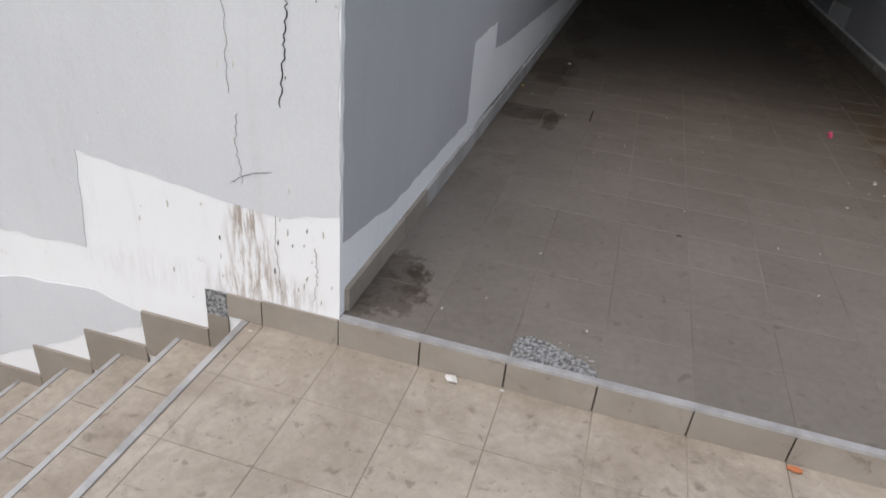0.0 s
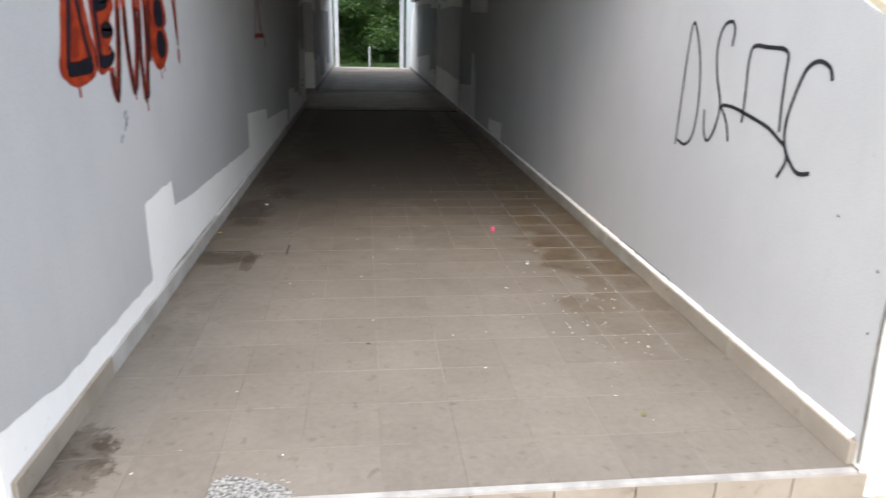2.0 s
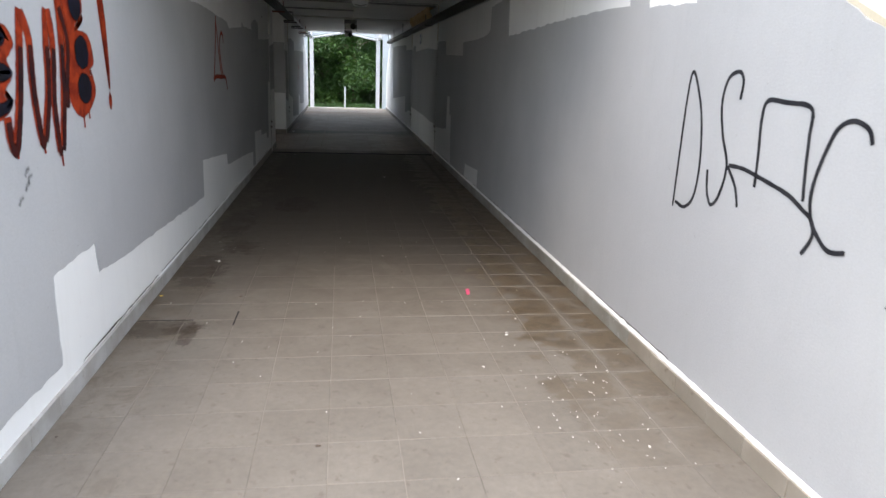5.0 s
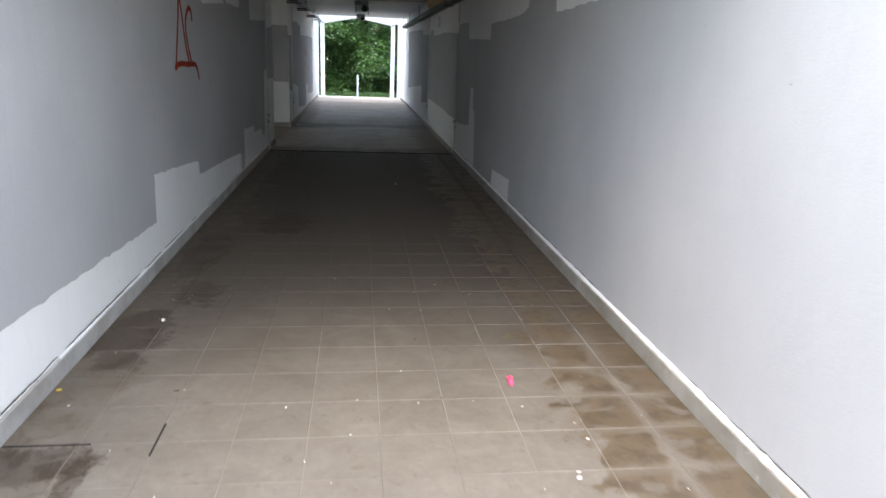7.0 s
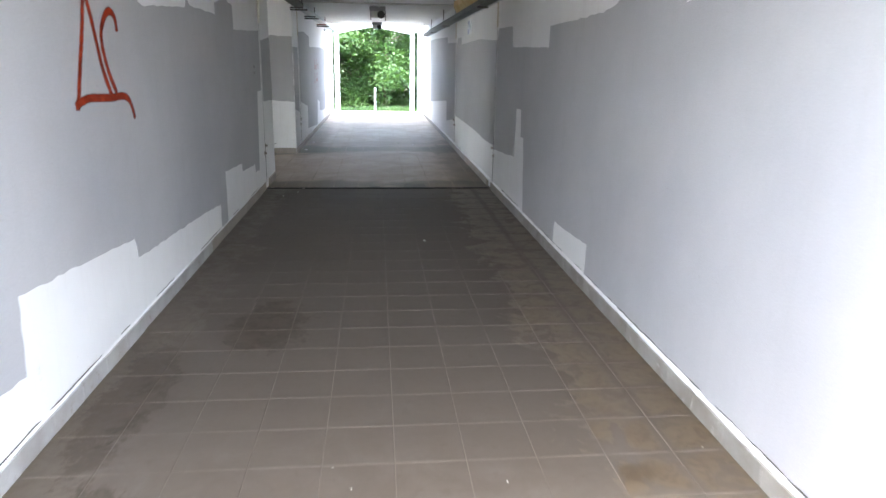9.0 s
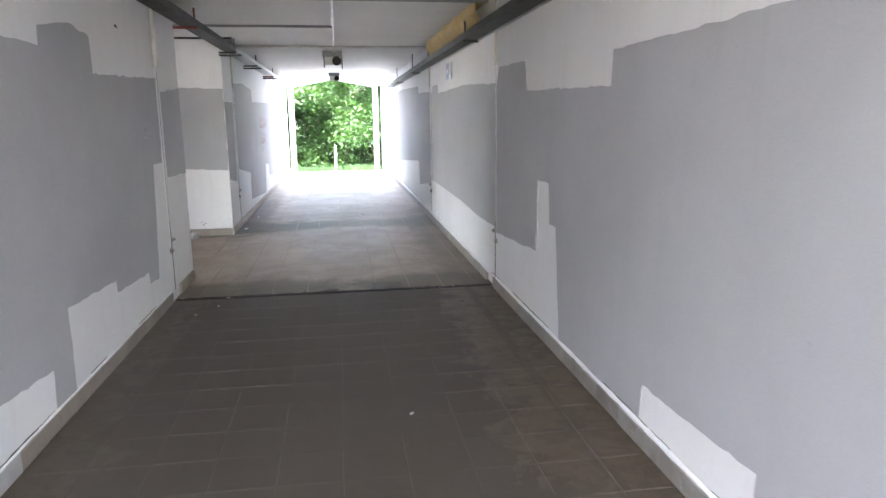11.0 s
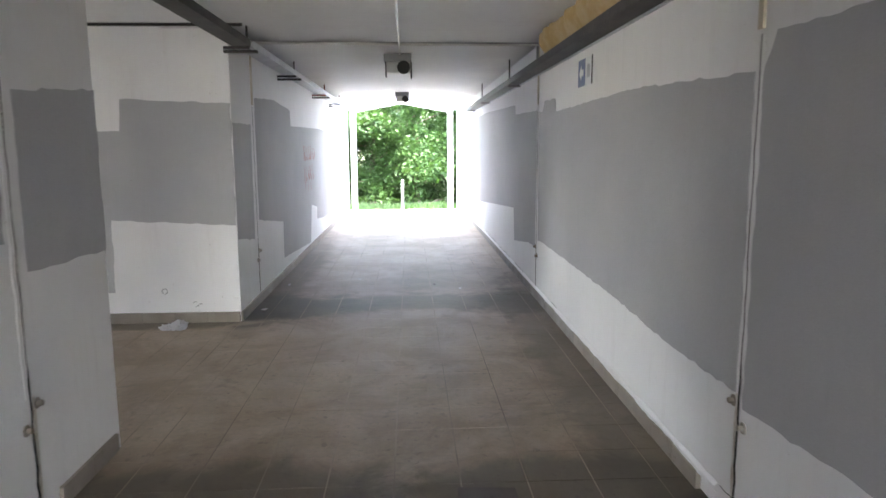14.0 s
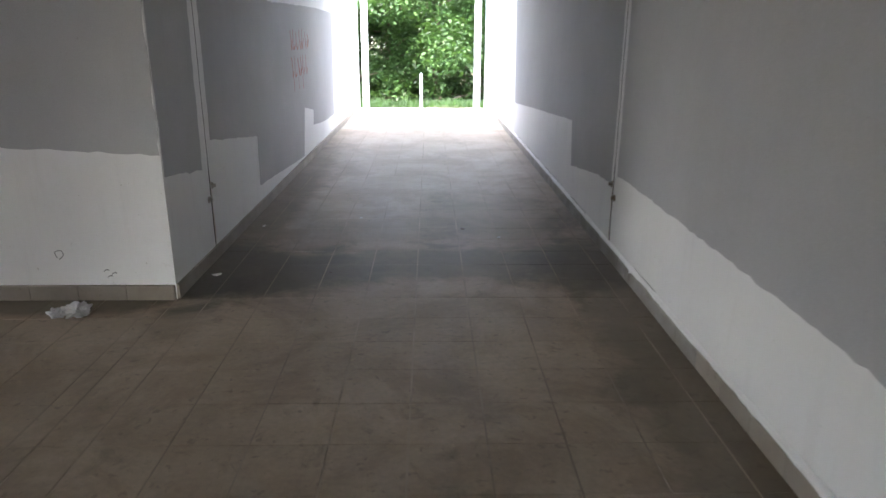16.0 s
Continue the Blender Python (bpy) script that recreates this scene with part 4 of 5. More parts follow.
part("gable_sheet", prism(gable, lambda u, v, w: (u, YC + 0.06 + w, v), 0.012), M_OPAL, canopy, "opal gable panel")
# Added panels that stand in for the overexposed white beyond the posts.
for x0, x1 in ((-1.2, -0.09), (3.03, 4.2)):
    part("glare_sheet", boxed(x0, x1, YC + 0.0, YC + 0.012, 0.0, 3.5), M_OPAL, canopy, "added opal panel for the white glare")
for x in (XL, XR):
    for y in (YC, Y_STEP - 0.19):
        part("post_top", boxed(x - 0.05, x + 0.05, y - 0.05, y + 0.05, EAVE + 0.05, 3.61), M_POST, canopy)

bollard = thing("bollard", "slim white steel post at the edge of the far landing", "bollard", (1.45, 28.3, LOW))
part("shaft", tubed((0, 0, 0), (0, 0, 0.86), 0.035, 14), M_POST, bollard)
part("cap", tubed((0, 0, 0.86), (0, 0, 0.885), 0.037, 14, r2=0.02), M_POST, bollard)
part("base_plate", boxed(-0.08, 0.08, -0.08, 0.08, 0.0, 0.01), M_POST, bollard)


def leaf_cloud(rng, clumps, count, size):
    """Many small bent leaves gathered in clumps."""
    verts, faces = [], []
    for c, r in clumps:
        for _ in range(int(count * r * r)):
            d = Vector((rng.gauss(0, 1), rng.gauss(0, 1), rng.gauss(0, 1))).normalized()
            p = c + Vector((d.x, d.y, d.z * 0.75)) * r * (rng.random() ** 0.35) * rng.uniform(0.8, 1.15)
            q = Euler((rng.uniform(-0.9, 0.5), rng.uniform(-0.6, 0.6), rng.uniform(0, 6.28))).to_matrix()
            s = size * rng.uniform(0.6, 1.3)
            k = len(verts)
            for co in ((0, 0, 0), (0.28, 0.45, 0.06), (0, 1, -0.12), (-0.28, 0.45, 0.06)):
                verts.append(tuple(p + q @ (Vector(co) * s)))
            faces += [(k, k + 1, k + 2), (k, k + 2, k + 3)]
    me = bpy.data.meshes.new("crown")
    me.from_pydata(verts, [], faces)
    me.materials.append(M_LEAF)
    return me


def tree(seed, height, spread, at, label):
    rng = random.Random(seed)
    root = thing("tree", label, "tree", at, "trees behind the far exit")
    trunk = bmesh.new()
    tips, p, r = [], Vector((0, 0, 0)), 0.16
    while p.z < height * 0.8:
        q = p + Vector((rng.uniform(-0.12, 0.12), rng.uniform(-0.12, 0.12), 0.7))
        tube(trunk, p, q, r, 8, r * 0.9)
        p, r = q, r * 0.88
        for _ in range(3):
            a = rng.uniform(0, 6.28)
            reach = spread * rng.uniform(0.45, 1.0) * (1.1 - 0.5 * p.z / height)
            e = p + Vector((math.cos(a) * reach, math.sin(a) * reach, rng.uniform(-0.1, 0.8)))
            tube(trunk, p, e, r * 0.4, 5, 0.012)
            tips.append((e, rng.uniform(0.45, 0.85)))
            tips.append((p.lerp(e, 0.6), rng.uniform(0.35, 0.6)))
    for k in range(int(height)):
        a = rng.uniform(0, 6.28)
        tips.append((Vector((0.45 * math.cos(a), 0.45 * math.sin(a), 0.9 + k * 0.75)), rng.uniform(0.4, 0.6)))
        tips.append((Vector((0.1, -0.5, 1.2 + k * 0.75)), rng.uniform(0.35, 0.55)))
    tips.append((p + Vector((0, 0, 0.4)), 0.8))
    part("trunk", trunk, M_BARK, root)
    crown = new("crown", leaf_cloud(rng, tips, 760, 0.17))
    crown.parent = root
    return root


bm = bmesh.new()
bmesh.ops.create_grid(bm, x_segments=60, y_segments=16, size=0.5, matrix=Matrix.Translation((1.4, 30.7, -0.2)) @ Matrix.Diagonal((14.0, 3.6, 1, 1)))
for v in bm.verts:
    v.co.z += 0.16 * noise.noise(v.co * 0.7) - 0.12 * max(0.0, v.co.y - 30.0)
low = bmesh.ops.extrude_face_region(bm, geom=list(bm.faces))
for v in [g for g in low["geom"] if isinstance(g, bmesh.types.BMVert)]:
    v.co.z = GROUND - 0.1
tagged(part("grass_verge", bm, M_GRASS), "grassy verge beyond the far landing", "verge", kind="structure")


def verge_grass(x0, x1, y0, y1, count):
    """Long thin blades in tufts on the verge."""
    rng = random.Random(56)
    verts, faces = [], []
    for _ in range(count):
        x, y = rng.uniform(x0, x1), rng.uniform(y0, y1)
        z = -0.2 + 0.16 * noise.noise(Vector((x, y, -0.2)) * 0.7) - 0.12 * max(0.0, y - 30.0) - 0.03
        for _ in range(6):
            a, h = rng.uniform(0, 6.28), rng.uniform(0.08, 0.26)
            dx, dy, k = math.cos(a), math.sin(a), len(verts)
            verts += [(x - dy * 0.008, y + dx * 0.008, z), (x + dy * 0.008, y - dx * 0.008, z), (x + dx * h * 0.45, y + dy * h * 0.45, z + h)]
            faces.append((k, k + 1, k + 2))
    me = bpy.data.meshes.new("grass")
    me.from_pydata(verts, [], faces)
    me.materials.append(M_LEAF)
    tagged(new("grass", me), "rough sunlit grass beyond the far landing", "grass", kind="stuff")


verge_grass(-3.0, 6.0, 28.95, 31.5, 3000)
t1 = tree(101, 5.8, 2.2, (0.4, 34.0, GROUND), "dense broad-leaved green tree outside the far exit")
t2 = tree(102, 5.4, 2.4, (3.2, 33.6, GROUND), "dense broad-leaved green tree outside the far exit")
t3 = tree(103, 6.2, 2.6, (-2.6, 35.0, GROUND), "dense broad-leaved green tree outside the far exit")
for src, x, y, a in ((t1, 5.6, 34.2, 1.1), (t2, 1.6, 35.6, 2.2), (t3, 3.9, 36.6, 3.0), (t1, -1.0, 36.8, 4.0), (t2, -5.0, 35.2, 5.0), (t3, 7.5, 37.0, 0.6), (t1, 1.4, 39.0, 2.9), (t2, -3.6, 38.6, 1.7), (t3, 5.2, 40.5, 4.4), (t3, -1.2, 41.5, 5.4), (t2, -0.9, 32.2, 3.6), (t1, 2.0, 31.6, 5.7)):
    copy_thing(src, Matrix.Translation((x, y + 1.0, GROUND)) @ Matrix.Rotation(a, 4, "Z"))


# ---- near mouth: posts, channel, retaining wall ----
def canopy_post(x, y, mark):
    root = thing("steel_post", "white square steel post bolted to the sloping wall top", "post", (x, y, 1.50 + 0.48 * y))
    tilt = Matrix.Rotation(math.atan(0.48), 4, "X")
    bm = boxed(-0.17, 0.17, -0.15, 0.15, 0.0, 0.012, bevel=0.003)
    bm.transform(tilt)
    plate = part("base_plate", bm, M_POST, root)
    part("shaft", boxed(-0.085, 0.085, -0.085, 0.085, -0.03, 2.3, bevel=0.012), M_POST, root)
    for bx in (-0.135, 0.135):
        for by in (-0.115, 0.115):
            bm = tubed((bx, by, 0.012), (bx, by, 0.026), 0.019, 6)
            tube(bm, (bx, by, 0.026), (bx, by, 0.045), 0.009, 8)
            bmesh.ops.create_cone(bm, cap_ends=True, segments=14, radius1=0.026, radius2=0.026, depth=0.003, matrix=Matrix.Translation((bx, by, 0.0135)))
            bm.transform(tilt)
            part("bolt", bm, M_GALV, plate, "galvanised nut and stud")
    if mark:
        face = lambda u, v, w: (u, -0.086 - w, v)
        for k, pts in enumerate(([(0.01, 0.42), (0.005, 0.3), (0.0, 0.2)], [(-0.05, 0.27), (-0.02, 0.22), (0.0, 0.185), (0.02, 0.23), (0.045, 0.28)])):
            spray_part("arrow_mark", sprayed(pts, 0.014, face, 0.002, "arrow_mark"), M_REDSPRAY, root, "red sprayed arrow")


canopy_post(3.235, 0.235, True)
canopy_post(-0.19, 0.16, False)


def slotted_channel(x):
    """A slotted strut channel that lies along the sloping wall top."""
    root = thing("strut_channel", "galvanised slotted strut channel along the sloping wall top", "channel", (x, 0.08, 1.50 + 0.48 * 0.08))
    tilt = Matrix.Rotation(math.atan(0.48), 4, "X")
    bm = boxed(-0.06, 0.06, 0.0, 2.8, 0.002, 0.006)
    box(bm, -0.06, -0.056, 0.0, 2.8, 0.006, 0.06)
    box(bm, 0.056, 0.06, 0.0, 2.8, 0.006, 0.06)
    box(bm, -0.056, -0.036, 0.0, 2.8, 0.056, 0.06)
    box(bm, 0.036, 0.056, 0.0, 2.8, 0.056, 0.06)
    bm.transform(tilt)
    channel = part("channel", bm, M_GALV, root)
    for k in range(22):
        bm = boxed(-0.0625, -0.0602, 0.06 + k * 0.125, 0.072 + k * 0.125, 0.018, 0.046)
        bm.transform(tilt)
        part("slot", bm, M_DARK, channel)


slotted_channel(3.47)
tagged(part("retaining_wall", boxed(3.9, 9.5, 2.55, 2.9, 0.6, 2.22, bevel=0.03), M_CONC), "stained concrete retaining wall below a grass bank", "wall", kind="structure")


def grass_tufts(x0, x1, y0, y1, z, count):
    rng = random.Random(55)
    verts, faces = [], []
    for _ in range(count):
        x, y = rng.uniform(x0, x1), rng.uniform(y0, y1)
        zz = z(y) - 0.05
        for _ in range(5):
            a, h = rng.uniform(0, 6.28), rng.uniform(0.08, 0.24)
            dx, dy, k = math.cos(a), math.sin(a), len(verts)
            verts += [(x - dy * 0.006, y + dx * 0.006, zz), (x + dy * 0.006, y - dx * 0.006, zz), (x + dx * h * 0.5, y + dy * h * 0.5, zz + h)]
            faces.append((k, k + 1, k + 2))
    me = bpy.data.meshes.new("grass")
    me.from_pydata(verts, [], faces)
    me.materials.append(M_LEAF)
    tagged(new("grass", me), "rough grass on the bank", "grass", kind="stuff")


grass_tufts(3.9, 9.5, 2.92, 5.0, near_up, 2500)


# ---- trays, conduits, lamps, sign ----
def cable_tray(name, label, x0, x1, z0, z1, y0, y1, brackets, wall_x, material):
    root = thing(name, label, "cable tray", (0, 0, 0))
    part("tray_bottom", boxed(x0, x1, y0, y1, z0, z0 + 0.003), material, root)
    part("side_rail", boxed(x0, x0 + 0.003, y0, y1, z0 + 0.003, z1), material, root)
    part("side_rail", boxed(x1 - 0.003, x1, y0, y1, z0 + 0.003, z1), material, root)
    for y in brackets:
        bm = boxed(min(wall_x, x0) - 0.0, max(wall_x, x1), y - 0.02, y + 0.02, z0 - 0.026, z0 - 0.003)
        far = x1 - 0.02 if wall_x < x0 else x0 + 0.02
        box(bm, far - 0.008, far + 0.008, y - 0.012, y + 0.012, z0 - 0.003, H)
        part("bracket", bm, M_RUST if y == brackets[1] and wall_x < 1 else M_TRAY, root, "rusty bracket with a hanger rod")
    return root


tray_e = cable_tray("cable_tray", "grimy dark steel cable tray below the ceiling edge", 2.90, 3.045, 2.44, 2.51, 2.9, 23.6, (12.3, 17.4, 20.6, 23.2), W, M_TRAY)
part("edge_strip", boxed(3.046, 3.058, 2.9, 23.6, 2.425, 2.445), M_GALV, tray_e, "bright metal edge strip")
tray_w = cable_tray("cable_tray", "dark steel cable tray hung along the ceiling edge", 0.07, 0.23, 2.575, 2.64, 2.9, 15.15, (15.1, 12.45, 9.2, 6.2), 0.0, M_TRAY)
run_w = cable_tray("cable_tray", "galvanised cable tray on dark brackets along the ceiling edge", 0.07, 0.235, 2.58, 2.64, 15.2, 23.7, (17.6, 20.7, 23.2), 0.0, M_GALV)
for x in (0.11, 0.19):
    part("conduit", tubed((x, 15.2, 2.607), (x, 23.7, 2.607), 0.022, 10), M_GALV if x > 0.15 else M_TRAY, run_w)
for y in (15.1, 17.6, 20.7, 23.2):
    part("cross_bar", boxed(0.002, 0.30, y - 0.03, y + 0.03, 2.515, 2.538, bevel=0.003), M_TRAY, run_w, "dark bracket bar")
foam = bmesh.new()
rng = random.Random(9)
rows = []
for i in range(40):
    y = 11.75 + 3.7 * i / 39
    r = rng.uniform(0.75, 1.15)
    rows.append([foam.verts.new((W - dx * r, y, z)) for dx, z in ((0.0, 2.53), (0.09, 2.56), (0.15, 2.65), (0.15, 2.74), (0.0, 2.745))])
for a, b in zip(rows, rows[1:]):
    for i in range(4):
        foam.faces.new((a[i], a[i + 1], b[i + 1], b[i]))
tagged(part("foam_filler", foam, M_FOAM), "orange builder's foam packed above the cable tray", "foam")

wires = thing("ceiling_conduit", "white conduit along the ceiling feeding the lamps", "conduit", (0, 0, 0))
part("conduit", tubed((1.585, 3.2, H - 0.012), (1.56, Y_JOINT2 + 0.9, H - 0.012), 0.011, 8), M_PLASTIC, wires)
part("conduit", tubed((0.26, Y_JOINT + 0.16, H - 0.012), (W - 0.02, Y_JOINT + 0.2, H - 0.014), 0.018, 8), M_LAMPGREY, wires)
part("conduit", tubed((-0.5, 13.7, H - 0.010), (1.57, 13.72, H - 0.010), 0.015, 8), M_LAMPGREY, wires)
part("conduit", tubed((0.05, Y_JOINT2 - 0.16, H - 0.014), (W - 0.02, Y_JOINT2 - 0.04, H - 0.014), 0.015, 8), M_PLASTIC, wires)
part("conduit", tubed((-2.4, 15.0, H - 0.010), (0.2, 14.98, H - 0.010), 0.014, 8), M_TRAY, wires, "dark conduit")
part("drop_pipe", tubed((W - 0.03, Y_JOINT2 - 0.04, H - 0.02), (W - 0.03, Y_JOINT2 - 0.04, 2.52), 0.012, 8), M_LAMPGREY, wires)
part("drop_pipe", tubed((0.02, 11.55, H - 0.004), (0.02, 11.55, 2.12), 0.018, 10), M_PLASTIC, wires, "white plastic drop pipe")
for y in (Y_JOINT + 0.15, Y_JOINT2 + 0.12):
    part("joint_cover", boxed(0.02, W - 0.02, y - 0.24, y - 0.19, H - 0.006, H - 0.0005), M_LAMPGREY, wires, "dark joint line cover")


def bulkhead_lamp(y, at_x=1.60):
    """A square ceiling lamp, off: mounting box, housing and an opal lens that tapers downwards."""
    root = thing("ceiling_lamp", "unlit white plastic bulkhead lamp on the ceiling", "lamp", (at_x, y, H))
    part("mount", boxed(-0.15, 0.15, -0.13, 0.13, -0.05, -0.001, bevel=0.006), M_PLASTIC, root)
    part("housing", boxed(-0.14, 0.14, -0.12, 0.12, -0.12, -0.05, bevel=0.012), M_PLASTIC, root)
    bm = bmesh.new()
    bmesh.ops.create_cone(bm, cap_ends=True, segments=4, radius1=0.155, radius2=0.20, depth=0.09, matrix=Matrix.Translation((0, 0, -0.166)) @ Matrix.Rotation(radians(45), 4, "Z"))
    bmesh.ops.bevel(bm, geom=list(bm.edges), offset=0.012, segments=2, affect="EDGES")
    lens = part("lens", bm, M_LENS, root, "opal lens")
    part("seam", stroke([(-0.09, -0.18), (-0.03, -0.196), (0.04, -0.196), (0.10, -0.175)], 0.010, lambda u, v, w: (u, -0.130 - w, v), 0.0, 0.003, 3), M_DARK, lens, "dark curved seam")


bulkhead_lamp(10.25)


def spot_lamp(y, s):
    root = thing("ceiling_spotlight", "grey ceiling floodlight with a round lens, unlit", "lamp", (1.53, y, H))
    part("mount", boxed(-0.16 * s, 0.16 * s, -0.12, 0.12, -0.09 * s, -0.001, bevel=0.006), M_LAMPGREY, root)
    part("housing", boxed(-0.13 * s, 0.15 * s, -0.09, 0.09, -0.22 * s, -0.09 * s, bevel=0.015), M_PLASTIC, root)
    part("lens", tubed((0.07 * s, -0.095, -0.16 * s), (0.07 * s, -0.13, -0.16 * s), 0.075 * s, 20), M_TRAY, root, "dark round lens")
    part("bracket", boxed(-0.145 * s, -0.13 * s, -0.05, 0.05, -0.26 * s, -0.09 * s), M_TRAY, root)
    part("bracket", boxed(0.15 * s, 0.165 * s, -0.05, 0.05, -0.28 * s, -0.09 * s), M_TRAY, root)


spot_lamp(16.95, 1.0)
spot_lamp(22.4, 0.85)

sign = thing("direction_sign", "small blue and white direction sign with a white arrow", "sign", (W, 14.18, 2.25))
panel = part("panel", boxed(-0.008, -0.001, -0.22, 0.22, -0.11, 0.11, bevel=0.002), M_SIGNW, sign)
part("blue_field", boxed(-0.0105, -0.0085, 0.0, 0.215, -0.105, 0.105), M_BLUE, panel, "blue field")
part("black_edge", boxed(-0.0105, -0.0085, -0.22, -0.19, -0.108, 0.108), M_DARK, panel, "black edge")
arrow = [(0.175, 0.0), (0.11, 0.06), (0.11, 0.025), (0.045, 0.025), (0.045, -0.025), (0.11, -0.025), (0.11, -0.06)]
part("arrow", prism(arrow, lambda u, v, w: (-0.0108 - w, u, v), 0.0015), M_SIGNW, panel, "white arrow")
part("pictogram", prism([(-0.15, -0.05), (-0.06, -0.05), (-0.06, 0.05), (-0.15, 0.05)], lambda u, v, w: (-0.0082 - w, u, v), 0.0012), M_GALV, panel)


# ---- graffiti ----
tag = thing("graffiti", "thin black sprayed tag on the grey wall near the mouth", "graffiti", (0, 0, 0))
LINES = (
    [(1.90, 0.94), (1.895, 1.2), (1.885, 1.5), (1.86, 1.635), (1.80, 1.58), (1.72, 1.42), (1.68, 1.2), (1.70, 1.03), (1.78, 0.96), (1.88, 0.97)],
    [(1.405, 1.52), (1.40, 1.60), (1.44, 1.64), (1.52, 1.61), (1.55, 1.5), (1.51, 1.36), (1.44, 1.22), (1.47, 1.08), (1.53, 1.02), (1.58, 1.08), (1.60, 1.18)],
    [(1.43, 1.22), (1.35, 1.14), (1.31, 1.05)],
    [(1.205, 1.16), (1.212, 1.3), (1.225, 1.45), (1.20, 1.525), (1.08, 1.525), (0.925, 1.51), (0.91, 1.4), (0.90, 1.28), (0.885, 1.16)],
    [(1.42, 1.225), (1.3, 1.225), (1.14, 1.20), (0.98, 1.17), (0.88, 1.13), (0.82, 1.10), (0.80, 1.04), (0.845, 0.96)],
    [(0.59, 1.41), (0.62, 1.46), (0.70, 1.48), (0.77, 1.44), (0.82, 1.32), (0.845, 1.2), (0.82, 1.1), (0.76, 1.04), (0.70, 1.01), (0.62, 1.025)],
)
for k, line in enumerate(LINES):
    spray_part("stroke", sprayed(line, 0.018, RIGHT, 0.0058 + 0.0004 * k), M_BLACKSPRAY, tag)

piece = thing("graffiti", "dripping orange-red and dark blue sprayed lettering on the wall", "graffiti", (0, 0, 0))


def fat(points, width, material, level):
    spray_part("stroke", sprayed(points, width, LEFT, 0.0040 + 0.0006 * level), material, piece)


def filled(points, material, level):
    spray_part("fill", sprayed_blob(points, LEFT, 0.0040 + 0.0006 * level), material, piece)


# first letter
filled([(1.04, 1.84), (0.94, 1.51), (0.89, 1.39), (0.94, 1.34), (1.05, 1.31), (1.23, 1.34), (1.28, 1.40), (1.25, 1.5), (1.20, 1.68), (1.14, 1.84)], M_REDSPRAY, 0)
fat([(1.10, 1.80), (1.05, 1.62), (1.00, 1.48), (0.965, 1.38)], 0.035, M_NAVY, 1)
fat([(1.12, 1.78), (1.15, 1.60), (1.18, 1.48), (1.22, 1.40)], 0.035, M_NAVY, 1)
filled([(0.98, 1.40), (1.08, 1.40), (1.20, 1.41), (1.22, 1.365), (1.08, 1.355), (0.97, 1.36)], M_NAVY, 2)
# second letter
filled([(1.36, 1.86), (1.28, 1.70), (1.28, 1.5), (1.29, 1.36), (1.38, 1.35), (1.50, 1.40), (1.46, 1.46), (1.53, 1.52), (1.50, 1.58), (1.57, 1.64), (1.52, 1.70), (1.42, 1.72)], M_REDSPRAY, 0)
fat([(1.35, 1.74), (1.33, 1.58), (1.33, 1.45), (1.33, 1.37)], 0.04, M_NAVY, 1)
filled([(1.34, 1.66), (1.42, 1.69), (1.50, 1.66), (1.44, 1.625), (1.36, 1.62)], M_NAVY, 2)
filled([(1.38, 1.545), (1.46, 1.56), (1.53, 1.53), (1.46, 1.50), (1.38, 1.51)], M_NAVY, 2)
filled([(1.33, 1.42), (1.42, 1.41), (1.51, 1.425), (1.46, 1.38), (1.34, 1.37)], M_NAVY, 2)
# long dripping loops
for k, line in enumerate(([(1.66, 1.78), (1.63, 1.65), (1.58, 1.45), (1.50, 1.25), (1.46, 1.27), (1.45, 1.36)], [(1.66, 1.77), (1.72, 1.66), (1.71, 1.45), (1.74, 1.25), (1.77, 1.27)],
                          [(1.92, 1.80), (1.89, 1.66), (1.86, 1.45), (1.78, 1.25)], [(1.94, 1.80), (1.96, 1.65), (1.91, 1.40), (1.92, 1.17)], [(2.06, 1.88), (2.06, 1.67), (2.03, 1.44), (1.96, 1.19)],
                          [(2.02, 1.96), (2.07, 1.84), (2.13, 1.68), (2.08, 1.50), (2.06, 1.38)])):
    fat(line, 0.062, M_REDSPRAY, 1 + 0.4 * k)
    fat([(u + 0.004, v - 0.02) for u, v in line[1:]], 0.040, M_MAROON, 4)
# last letter
filled([(2.10, 1.95), (2.10, 1.7), (2.10, 1.45), (2.14, 1.36), (2.24, 1.31), (2.36, 1.34), (2.46, 1.42), (2.44, 1.50), (2.40, 1.535), (2.47, 1.58), (2.42, 1.70), (2.26, 1.73), (2.36, 1.80), (2.34, 1.95)], M_REDSPRAY, 0)
for cx, cz, rx, rz in ((2.27, 1.85, 0.075, 0.075), (2.31, 1.62, 0.09, 0.075), (2.31, 1.445, 0.09, 0.07)):
    filled([(cx + rx * math.cos(a), cz + rz * math.sin(a)) for a in [0.9 * i for i in range(7)]], M_NAVY, 5)
